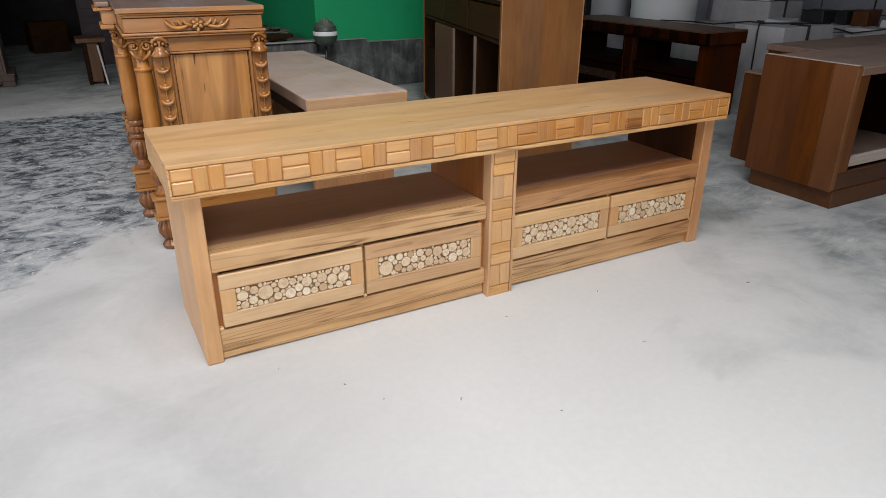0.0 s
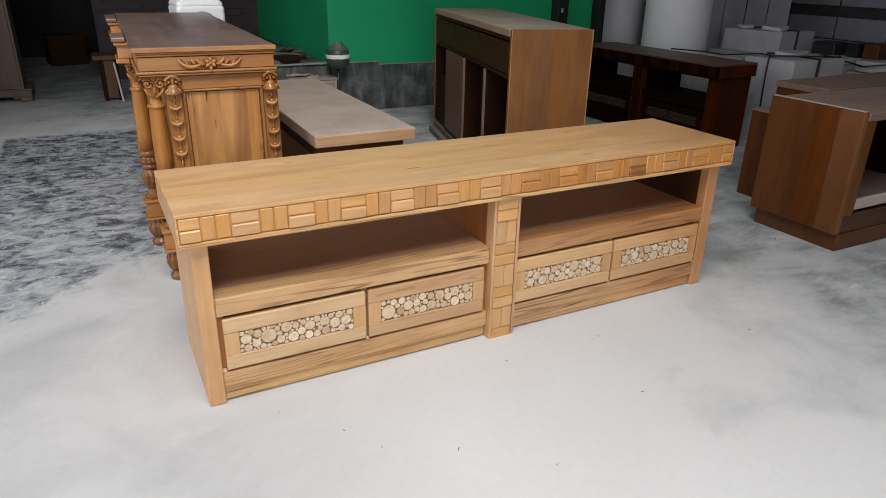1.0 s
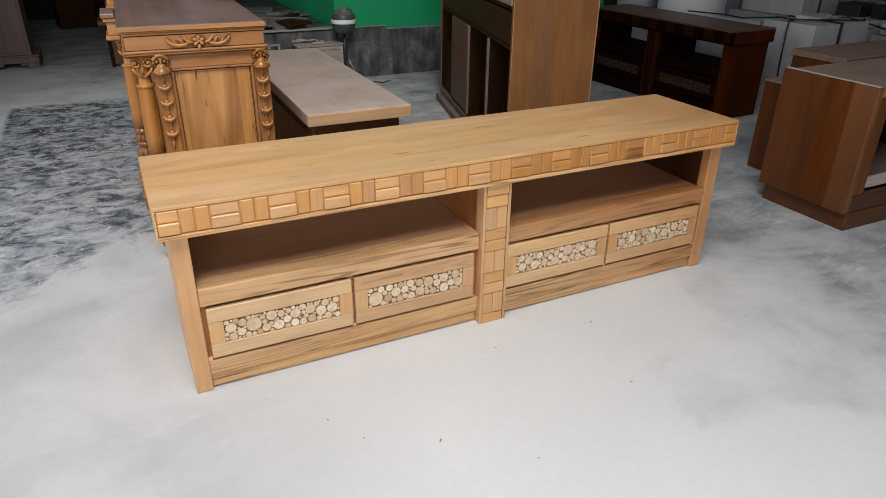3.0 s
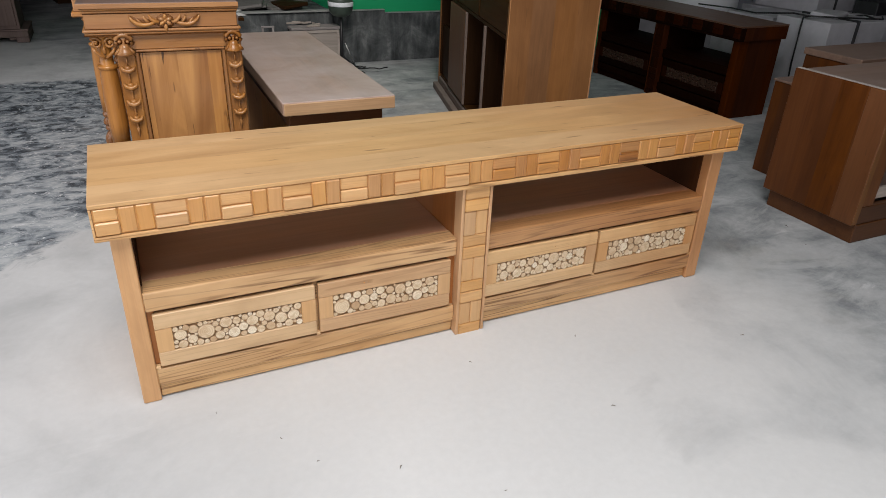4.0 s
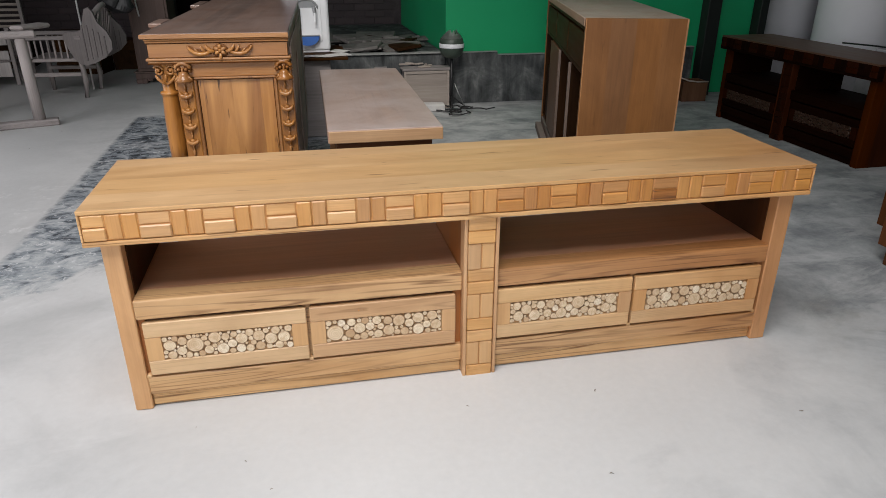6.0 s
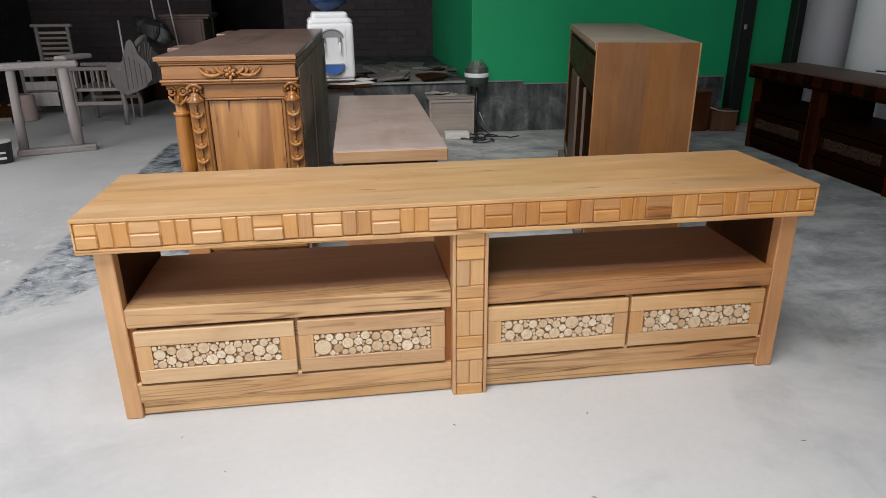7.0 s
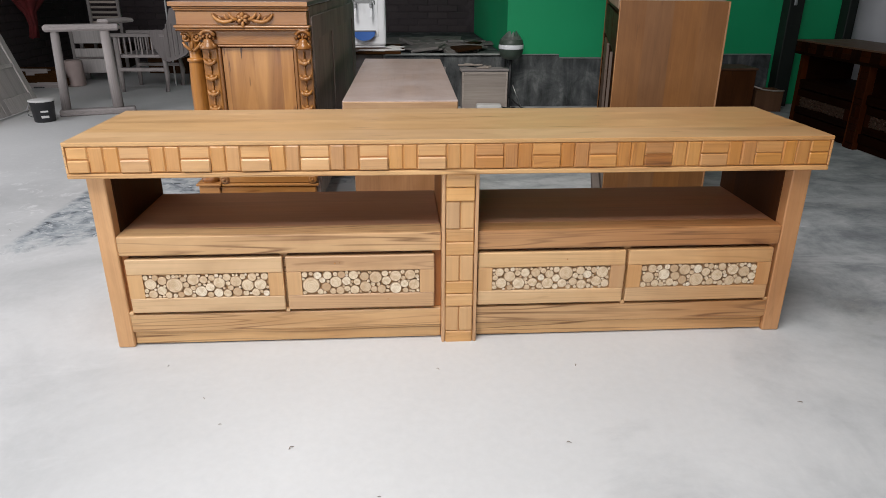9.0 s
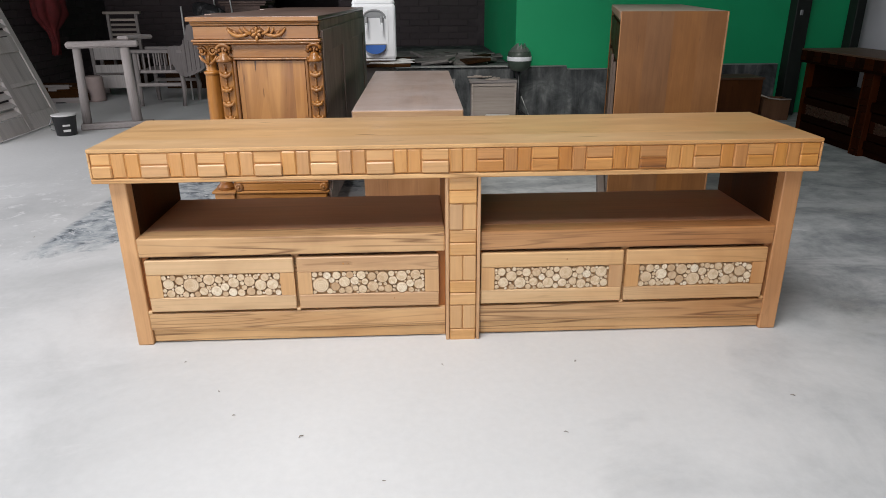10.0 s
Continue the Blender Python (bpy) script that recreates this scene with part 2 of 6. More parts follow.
M_SWAG_SHADE = wood("swag_shade", (0.19, 0.078, 0.026), (0.13, 0.052, 0.017), (0.06, 0.022, 0.008), "x", rough=0.45, vary=0.05)
M_CARVE_TOP = wood("dusty_brown_top", (0.16, 0.085, 0.056), (0.10, 0.052, 0.034), (0.045, 0.022, 0.013), "y", 0.12, "x", 0.38, dust=0.42, dust_col=(0.33, 0.275, 0.255), gloss=0.3)
M_DARK_BACK = wood("dark_stained_back", (0.47, 0.375, 0.335), (0.31, 0.245, 0.215), (0.045, 0.034, 0.029), "z", 0.3, "y", 0.6, dust=0.3, dust_col=(0.30, 0.26, 0.25), flecks=0.6)
M_SLAB = wood("dusty_slab", (0.38, 0.24, 0.16), (0.28, 0.17, 0.11), (0.13, 0.072, 0.043), "y", 0.15, "x", 0.42, dust=0.74, dust_col=(0.52, 0.452, 0.44), vary=0.05, flecks=0.4, grain_amt=0.4)
M_SLAB_END = wood("slab_end", (0.60, 0.38, 0.205), (0.48, 0.28, 0.14), (0.2, 0.09, 0.035), "x", rough=0.5, flecks=0.5)
M_BENCH_END = wood("oiled_bench_boards", (0.46, 0.235, 0.105), (0.34, 0.16, 0.066), (0.14, 0.055, 0.02), "z", 0.13, "x", 0.42, vary=0.1, streaks=0.3, flecks=0.4, grain_amt=0.5)
M_MID_V = wood("oiled_boards_upright", (0.230, 0.106, 0.040), (0.158, 0.069, 0.025), (0.085, 0.037, 0.015), "z", 0.11, "x", 0.42, vary=0.13, streaks=0.25, flecks=0.3, grain_amt=0.5)
# darker copies of the oiled boards carry the sideboard front's shade
M_MID_DARK = wood("oiled_side_dim", (0.056, 0.025, 0.0095), (0.031, 0.0135, 0.0052), (0.016, 0.010, 0.006), "y", 0.2, "z", 0.45, vary=0.15)
M_MID_DARK_V = wood("oiled_side_dim_upright", (0.030, 0.014, 0.0065), (0.017, 0.008, 0.004), (0.010, 0.005, 0.003), "z", rough=0.5, vary=0.2)
M_PALE_TOP = wood("dusty_pale_top", (0.30, 0.20, 0.13), (0.22, 0.14, 0.09), (0.15, 0.09, 0.05), "y", 0.11, "x", 0.55, dust=0.75, dust_col=(0.40, 0.36, 0.32))
M_PLINTH = wood("dusty_plinth", (0.20, 0.14, 0.11), (0.14, 0.095, 0.07), (0.07, 0.045, 0.03), "y", rough=0.6, dust=0.7, dust_col=(0.28, 0.24, 0.22))
M_DOOR = wood("oiled_door", (0.165, 0.082, 0.044), (0.110, 0.053, 0.027), (0.05, 0.022, 0.011), "z", rough=0.5, vary=0.1)
# red stain taken near black: shade of front and niches is included
M_RED = wood("shaded_red_stain", (0.015, 0.0036, 0.0012), (0.007, 0.0019, 0.0008), (0.003, 0.0012, 0.0008), "x", rough=0.7, vary=0.2)
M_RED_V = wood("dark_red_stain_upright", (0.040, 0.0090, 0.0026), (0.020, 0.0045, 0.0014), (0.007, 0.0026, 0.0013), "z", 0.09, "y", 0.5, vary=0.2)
# lighter copy of the stain for the ends turned to the light
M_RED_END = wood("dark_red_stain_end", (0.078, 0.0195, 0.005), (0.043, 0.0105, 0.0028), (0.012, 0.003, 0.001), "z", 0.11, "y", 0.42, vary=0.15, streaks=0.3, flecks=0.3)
M_RED_TOP = wood("dusty_red_top", (0.135, 0.062, 0.034), (0.088, 0.038, 0.020), (0.04, 0.016, 0.008), "x", 0.1, "y", 0.5, dust=0.42, dust_col=(0.21, 0.172, 0.158))
M_BROWN_V = wood("brown_boards_upright", (0.125, 0.0395, 0.0088), (0.071, 0.0212, 0.0046), (0.030, 0.0085, 0.002), "z", 0.115, "y", 0.42, vary=0.07, contrast=1.2, streaks=0.25, flecks=0.4, grain_amt=0.4)
M_DUST_TOP = wood("dusty_worn_top", (0.24, 0.15, 0.108), (0.175, 0.105, 0.073), (0.08, 0.042, 0.028), "x", 0.1, "y", 0.45, dust=0.5, dust_col=(0.33, 0.265, 0.24))
M_WORN_V = wood("worn_brown_upright", (0.165, 0.062, 0.021), (0.11, 0.039, 0.013), (0.05, 0.018, 0.006), "z", rough=0.38, vary=0.05, streaks=0.3, flecks=0.5, grain_amt=0.5)
M_BROWN = wood("brown_boards", (0.12, 0.046, 0.016), (0.08, 0.029, 0.010), (0.04, 0.015, 0.006), "x", rough=0.42, vary=0.2)
M_GREYWOOD = wood("dust_grey_wood", (0.40, 0.36, 0.35), (0.285, 0.255, 0.247), (0.12, 0.10, 0.092), "x", rough=0.75, dust=0.4, dust_col=(0.44, 0.405, 0.40), vary=0.2)
M_GREYWOOD_V = wood("dust_grey_wood_upright", (0.40, 0.36, 0.35), (0.28, 0.25, 0.242), (0.115, 0.093, 0.085), "z", rough=0.75, dust=0.3, dust_col=(0.44, 0.405, 0.40), vary=0.2)
M_DIMWOOD = wood("dim_grey_wood", (0.25, 0.225, 0.22), (0.17, 0.15, 0.147), (0.07, 0.056, 0.05), "z", rough=0.8, dust=0.3, dust_col=(0.27, 0.25, 0.245), vary=0.2)
# dusty wood made paler in place of light that misses these parts
M_LOUVRE = wood("dusty_brightened_wood", (0.62, 0.575, 0.56), (0.47, 0.43, 0.415), (0.2, 0.17, 0.155), "z", rough=0.8, dust=0.4, dust_col=(0.58, 0.55, 0.54), vary=0.15)
M_PALEWOOD = wood("pale_raw_board", (0.50, 0.43, 0.38), (0.38, 0.32, 0.28), (0.18, 0.13, 0.1), "x", rough=0.75, dust=0.3, vary=0.2)
M_PINKWOOD = wood("raw_cabinet_wood", (0.17, 0.115, 0.10), (0.115, 0.078, 0.066), (0.07, 0.042, 0.033), "z", 0.14, "x", 0.65, dust=0.25, dust_col=(0.2, 0.17, 0.165), vary=0.12)
M_PINKDRUM = plain("pale_pink_drum", (0.42, 0.33, 0.31), 0.7, 0.1, 7.0, dirt_amt=0.2)
M_GREEN = plain("green_wall_paint", (0.011, 0.385, 0.152), 0.5, 0.05, 2.2, dirt=(0.02, 0.2, 0.09), dirt_amt=0.35, bump_s=0.08)


def cement_material():
    """Dark damp cement with drips, pale lime patches and scrapes."""
    m, nd, ln, b = nodes_of("stained_cement", 0.85)
    tc = nd.new("ShaderNodeTexCoord")
    drip = nd.new("ShaderNodeMapping")
    drip.inputs["Scale"].default_value = (9.0, 9.0, 1.6)
    ln.new(tc.outputs["Object"], drip.inputs["Vector"])
    runs = noise_tex(nd, ln, drip.outputs[0], 1.0, 6, 0.65, 0.6)
    blot = noise_tex(nd, ln, tc.outputs["Object"], 5.0, 8, 0.68, 0.7)
    both = math_node(nd, ln, "MULTIPLY_ADD", runs.outputs[0], 0.5, math_node(nd, ln, "MULTIPLY", blot.outputs[0], 0.5))
    tone = ramp(nd, [(0.38, (0.022, 0.024, 0.026)), (0.47, (0.062, 0.067, 0.069)), (0.54, (0.105, 0.112, 0.114)), (0.64, (0.23, 0.235, 0.235))])
    ln.new(both, tone.inputs[0])
    ln.new(tone.outputs[0], b.inputs["Base Color"])
    bump(nd, ln, b, blot.outputs[0], 0.4, 0.006)
    return m


M_CEMENT = cement_material()
M_CEMENT_CAP = plain("cement_cap", (0.30, 0.31, 0.30), 0.85, 0.2, 14.0, dirt=(0.14, 0.14, 0.14), dirt_amt=0.5, bump_s=0.4)
M_WALL = plain("grey_render", (0.06, 0.055, 0.052), 0.9, 0.15, 2.0, dirt=(0.03, 0.027, 0.026), dirt_amt=0.5, bump_s=0.3)
M_CEIL = plain("roof_sheet", (0.09, 0.09, 0.09), 0.8, 0.15, 2.0)
M_POST = plain("dark_post_paint", (0.006, 0.0095, 0.0075), 0.6, 0.3, 8.0, dirt=(0.03, 0.034, 0.03), dirt_amt=0.3)
M_MORTAR = plain("dark_mortar", (0.068, 0.053, 0.058), 0.95, 0.3, 9.0, bump_s=0.5)
# near-black walls of the added box deepen its darkness
M_DARK_BOX = plain("dark_box_wall", (0.032, 0.026, 0.028), 0.95, 0.3, 6.0, bump_s=0.4, dirt=(0.03, 0.027, 0.026))
M_WHITE = plain("white_plastic", (0.84, 0.86, 0.89), 0.3, 0.03, 5.0, dirt=(0.5, 0.48, 0.45), dirt_amt=0.15, bump_s=0.02)
M_BLUE = plain("blue_plastic", (0.06, 0.16, 0.50), 0.35, 0.08, 12.0, dirt_amt=0.05, bump_s=0.02)
M_BOTTLE = plain("blue_bottle", (0.015, 0.04, 0.12), 0.12, 0.1, 8.0, dirt_amt=0.1, bump_s=0.02)
M_GREYPL = plain("grey_plastic", (0.28, 0.29, 0.30), 0.4, 0.1, 12.0, dirt_amt=0.1)
M_BLACK = plain("black_plastic", (0.018, 0.018, 0.02), 0.45, 0.3, 12.0, dirt=(0.2, 0.19, 0.18), dirt_amt=0.2)
M_CABLE = plain("black_cable", (0.015, 0.015, 0.016), 0.6, 0.2, 20.0, dirt=(0.15, 0.14, 0.13), dirt_amt=0.3)
M_FANGREEN = plain("dusty_green_shell", (0.05, 0.07, 0.055), 0.45, 0.3, 14.0, dirt=(0.2, 0.2, 0.18), dirt_amt=0.4)
M_LINEN = plain("crumpled_clear_wrap", (0.38, 0.42, 0.39), 0.4, 0.2, 18.0, dirt_amt=0.2)
M_LINEN.node_tree.nodes["Principled BSDF"].inputs["Transmission Weight"].default_value = 0.75
M_BLOCK = plain("pale_light_block", (0.355, 0.36, 0.41), 0.9, 0.1, 6.0, dirt=(0.2, 0.2, 0.22), dirt_amt=0.4, bump_s=0.4)
M_CARTON = plain("pale_carton", (0.465, 0.455, 0.48), 0.8, 0.14, 6.0, dirt=(0.24, 0.225, 0.21), dirt_amt=0.5)
M_ROLL = plain("white_foam_roll", (0.84, 0.84, 0.87), 0.6, 0.04, 3.0, dirt=(0.5, 0.49, 0.5), dirt_amt=0.3, bump_s=0.05)
M_ROLL_GREY = plain("grey_foam_roll", (0.56, 0.56, 0.59), 0.65, 0.05, 3.0, dirt=(0.4, 0.39, 0.4), dirt_amt=0.3, bump_s=0.05)
M_STONE = plain("broken_slab", (0.17, 0.158, 0.15), 0.9, 0.3, 11.0, dirt=(0.07, 0.063, 0.058), dirt_amt=0.7, bump_s=0.5)
M_REDCLOTH = plain("dark_red_cloth", (0.16, 0.02, 0.022), 0.85, 0.3, 10.0, dirt=(0.05, 0.01, 0.01), dirt_amt=0.6, bump_s=0.4)
M_PAPER = plain("white_paper", (0.62, 0.61, 0.60), 0.8, 0.06, 8.0, dirt=(0.4, 0.38, 0.36), dirt_amt=0.3)
M_CHIP = plain("wood_chip", (0.24, 0.20, 0.165), 0.8, 0.3, 40.0)
M_STEEL = plain("bare_steel", (0.45, 0.45, 0.45), 0.4, 0.15, 20.0, metal=1.0)


def slice_material():
    m, nd, ln, b = nodes_of("sawn_branch_slice", 0.65)
    tc = nd.new("ShaderNodeTexCoord")
    info = nd.new("ShaderNodeObjectInfo")
    ln_len = nd.new("ShaderNodeVectorMath")
    ln_len.operation = "LENGTH"
    flat = nd.new("ShaderNodeVectorMath")
    flat.operation = "MULTIPLY"
    flat.inputs[1].default_value = (1, 0, 1)
    ln.new(tc.outputs["Object"], flat.inputs[0])
    ln.new(flat.outputs[0], ln_len.inputs[0])
    nz = noise_tex(nd, ln, tc.outputs["Object"], 2.0, 3)
    rad = math_node(nd, ln, "MULTIPLY_ADD", nz.outputs[0], 0.25, ln_len.outputs["Value"])
    rings = math_node(nd, ln, "SINE", math_node(nd, ln, "MULTIPLY", rad, 26.0))
    tone = ramp(nd, [(0.0, (0.50, 0.33, 0.19)), (0.12, (0.62, 0.46, 0.30)), (0.45, (0.72, 0.57, 0.395)), (0.85, (0.77, 0.64, 0.465)), (1.0, (0.83, 0.73, 0.58))])
    ln.new(info.outputs["Random"], tone.inputs[0])
    c = mix_rgb(nd, ln, math_node(nd, ln, "MULTIPLY_ADD", rings, 0.14, 0.14), tone.outputs[0], (0.30, 0.18, 0.09))
    pith = ramp(nd, [(0.10, (1, 1, 1)), (0.2, (0, 0, 0))])
    ln.new(rad, pith.inputs[0])
    c = mix_rgb(nd, ln, math_node(nd, ln, "MULTIPLY", pith.outputs[0], 0.75), c, (0.26, 0.15, 0.07))
    heart = ramp(nd, [(0.46, (0, 0, 0)), (0.60, (1, 1, 1))])
    off = nd.new("ShaderNodeVectorMath")
    off.operation = "ADD"
    ln.new(tc.outputs["Object"], off.inputs[0])
    ln.new(math_node(nd, ln, "MULTIPLY", info.outputs["Random"], 53.0), off.inputs[1])
    ln.new(noise_tex(nd, ln, off.outputs[0], 1.3, 3, 0.6, 0.5).outputs[0], heart.inputs[0])
    c = mix_rgb(nd, ln, math_node(nd, ln, "MULTIPLY", heart.outputs[0], 0.42), c, (0.42, 0.25, 0.12))
    rim = ramp(nd, [(0.84, (0, 0, 0)), (0.97, (1, 1, 1))])
    ln.new(ln_len.outputs["Value"], rim.inputs[0])
    c = mix_rgb(nd, ln, math_node(nd, ln, "MULTIPLY", rim.outputs[0], 0.75), c, (0.25, 0.145, 0.07))
    ln.new(c, b.inputs["Base Color"])
    return m


M_SLICE = slice_material()
M_SLICE_DARK = plain("stained_slice", (0.044, 0.017, 0.0075), 0.6, 0.5, 0.9, dirt=(0.02, 0.01, 0.007), dirt_amt=0.8)
M_BED = plain("slice_bed", (0.42, 0.25, 0.12), 0.9, 0.3, 40.0)


def floor_material():
    """Pale dusty cement with a patch of scraped, mottled dark screed whose far and outer edges are straight."""
    m, nd, ln, b = nodes_of("dusty_cement_floor", 0.75)
    tc = nd.new("ShaderNodeTexCoord")
    p = tc.outputs["Object"]
    sep = nd.new("ShaderNodeSeparateXYZ")
    ln.new(p, sep.inputs[0])
    big = noise_tex(nd, ln, p, 0.55, 4, 0.55, 0.4)
    mid = noise_tex(nd, ln, p, 2.6, 6, 0.62, 0.7)
    fine = noise_tex(nd, ln, p, 42.0, 4, 0.6)
    # clean dust, then greyer worn cement towards the far and outer areas of the floor
    dust = ramp(nd, [(0.25, (0.575, 0.575, 0.572)), (0.75, (0.607, 0.607, 0.604))])
    ln.new(mid.outputs[0], dust.inputs[0])
    worn = ramp(nd, [(0.30, (0.17, 0.182, 0.195)), (0.43, (0.28, 0.293, 0.303)), (0.54, (0.39, 0.402, 0.410)), (0.63, (0.49, 0.497, 0.50)), (0.72, (0.60, 0.60, 0.60))])
    lie = nd.new("ShaderNodeMapping")
    lie.inputs["Scale"].default_value = (1.0, 1.15, 1)
    lie.inputs["Rotation"].default_value = (0, 0, -0.25)
    ln.new(p, lie.inputs["Vector"])
    ln.new(noise_tex(nd, ln, lie.outputs[0], 3.6, 12, 0.70, 0.25).outputs[0], worn.inputs[0])

    def span(v, lo, hi):
        r = nd.new("ShaderNodeMapRange")
        r.inputs["From Min"].default_value, r.inputs["From Max"].default_value = lo, hi
        r.clamp = True
        ln.new(v, r.inputs["Value"])
        return r.outputs[0]

    wob = math_node(nd, ln, "MULTIPLY_ADD", big.outputs[0], 2.4, -1.2)
    xw = math_node(nd, ln, "ADD", sep.outputs[0], wob)
    yw = math_node(nd, ln, "ADD", sep.outputs[1], wob)
    torn_edge = math_node(nd, ln, "MULTIPLY_ADD", noise_tex(nd, ln, p, 1.7, 8, 0.66, 0.5).outputs[0], 1.3, -0.65)
    right = span(math_node(nd, ln, "ADD", torn_edge, math_node(nd, ln, "MULTIPLY_ADD", yw, 0.45, xw)), 0.55, 1.15)
    back = math_node(nd, ln, "MULTIPLY", span(yw, 0.8, 3.0), span(sep.outputs[0], -2.6, -0.6))
    wornfac = math_node(nd, ln, "MAXIMUM", right, math_node(nd, ln, "MULTIPLY", back, 0.7))
    # blotched dust, darkened towards the gate to offset the light's hot spot
    gate_dim = ramp(nd, [(0.35, (0.39, 0.393, 0.395)), (0.62, (0.50, 0.503, 0.505))])
    ln.new(noise_tex(nd, ln, p, 1.9, 7, 0.64, 0.6).outputs[0], gate_dim.inputs[0])
    gatefac = math_node(nd, ln, "MULTIPLY", span(math_node(nd, ln, "MULTIPLY_ADD", wob, 0.35, sep.outputs[0]), -0.35, -1.15), span(sep.outputs[1], 2.6, 1.4))
    crumbs = ramp(nd, [(0.56, (0, 0, 0)), (0.64, (1, 1, 1))])
    ln.new(noise_tex(nd, ln, p, 9.0, 8, 0.68, 0.7).outputs[0], crumbs.inputs[0])
    outer = math_node(nd, ln, "MULTIPLY", math_node(nd, ln, "MULTIPLY", crumbs.outputs[0], span(sep.outputs[0], -1.4, -1.9)), span(sep.outputs[1], 0.1, 0.8))
    dimmed_dust = mix_rgb(nd, ln, math_node(nd, ln, "MULTIPLY", outer, 0.75), gate_dim.outputs[0], (0.66, 0.66, 0.66))
    ground_col = mix_rgb(nd, ln, gatefac, dust.outputs[0], dimmed_dust)
    col = mix_rgb(nd, ln, wornfac, ground_col, worn.outputs[0])
    # mottled patch: torn dark blotches, grey smears and white flecks
    st = nd.new("ShaderNodeMapping")
    st.inputs["Scale"].default_value = (0.86, 1.12, 1)
    st.inputs["Rotation"].default_value = (0, 0, 0.35)
    ln.new(p, st.inputs["Vector"])
    blot = noise_tex(nd, ln, st.outputs[0], 8.5, 8, 0.60, 1.3)
    near = span(sep.outputs[1], 2.9, 1.0)
    tear = noise_tex(nd, ln, st.outputs[0], 24.0, 5, 0.66, 1.0)
    torn = math_node(nd, ln, "MULTIPLY_ADD", tear.outputs[0], 0.30, math_node(nd, ln, "MULTIPLY_ADD", blot.outputs[0], 0.85, -0.075))
    motl = ramp(nd, [(0.37, (0.024, 0.029, 0.036)), (0.44, (0.070, 0.083, 0.099)), (0.50, (0.17, 0.193, 0.216)), (0.57, (0.285, 0.31, 0.327)), (0.68, (0.41, 0.427, 0.44))])
    ln.new(math_node(nd, ln, "MULTIPLY_ADD", near, 0.075, torn), motl.inputs[0])
    fleck = ramp(nd, [(0.585, (0, 0, 0)), (0.65, (1, 1, 1))])
    ln.new(noise_tex(nd, ln, st.outputs[0], 27.0, 5, 0.66, 1.6).outputs[0], fleck.inputs[0])
    mottle = mix_rgb(nd, ln, math_node(nd, ln, "MULTIPLY", fleck.outputs[0], 0.75), motl.outputs[0], (0.60, 0.61, 0.62))
    rag = noise_tex(nd, ln, p, 6.0, 6, 0.7, 0.8)
    ye = math_node(nd, ln, "MULTIPLY_ADD", sep.outputs[0], -0.75, math_node(nd, ln, "MULTIPLY_ADD", rag.outputs[0], 0.9, sep.outputs[1]))
    edge_l = math_node(nd, ln, "MULTIPLY_ADD", rag.outputs[0], 0.05, sep.outputs[0])
    mask = math_node(nd, ln, "MULTIPLY", span(edge_l, -1.70, -1.665), span(ye, 2.43, 2.59))
    mask = math_node(nd, ln, "MULTIPLY", mask, span(math_node(nd, ln, "MULTIPLY_ADD", rag.outputs[0], 0.2, sep.outputs[1]), 4.0, 3.93))
    mask = math_node(nd, ln, "MULTIPLY", mask, span(math_node(nd, ln, "MULTIPLY_ADD", rag.outputs[0], 0.8, sep.outputs[0]), 0.9, -0.1))
    col = mix_rgb(nd, ln, mask, col, mottle)
    # smears of white dust, tiny specks
    sm = nd.new("ShaderNodeMapping")
    sm.inputs["Rotation"].default_value = (0, 0, 0.5)
    sm.inputs["Scale"].default_value = (0.8, 2.6, 1)
    ln.new(p, sm.inputs["Vector"])
    smear = noise_tex(nd, ln, sm.outputs[0], 4.0, 7, 0.66, 0.6)
    sr = ramp(nd, [(0.60, (0, 0, 0)), (0.74, (1, 1, 1))])
    ln.new(smear.outputs[0], sr.inputs[0])
    col = mix_rgb(nd, ln, math_node(nd, ln, "MULTIPLY", sr.outputs[0], 0.45), col, (0.56, 0.56, 0.56))
    stain = ramp(nd, [(0.56, (0, 0, 0)), (0.72, (1, 1, 1))])
    ln.new(noise_tex(nd, ln, p, 1.3, 6, 0.66, 1.0).outputs[0], stain.inputs[0])
    col = mix_rgb(nd, ln, math_node(nd, ln, "MULTIPLY", math_node(nd, ln, "MULTIPLY", stain.outputs[0], wornfac), 0.45), col, (0.42, 0.395, 0.355))
    # broad swept strokes
    sweep = nd.new("ShaderNodeMapping")
    sweep.inputs["Rotation"].default_value = (0, 0, -0.2)
    sweep.inputs["Scale"].default_value = (1.3, 3.4, 1)
    ln.new(p, sweep.inputs["Vector"])
    swept = ramp(nd, [(0.53, (0, 0, 0)), (0.60, (1, 1, 1))])
    ln.new(noise_tex(nd, ln, sweep.outputs[0], 1.5, 8, 0.66, 0.8).outputs[0], swept.inputs[0])
    col = mix_rgb(nd, ln, math_node(nd, ln, "MULTIPLY", math_node(nd, ln, "MULTIPLY", swept.outputs[0], wornfac), 0.45), col, (0.58, 0.583, 0.585))
    # short scuffs where boards were dragged over the worn part
    drag = nd.new("ShaderNodeMapping")
    drag.inputs["Rotation"].default_value = (0, 0, -0.3)
    drag.inputs["Scale"].default_value = (3.2, 9.0, 1)
    ln.new(p, drag.inputs["Vector"])
    scuff = ramp(nd, [(0.66, (0, 0, 0)), (0.72, (1, 1, 1))])
    ln.new(noise_tex(nd, ln, drag.outputs[0], 1.0, 6, 0.62, 0.5).outputs[0], scuff.inputs[0])
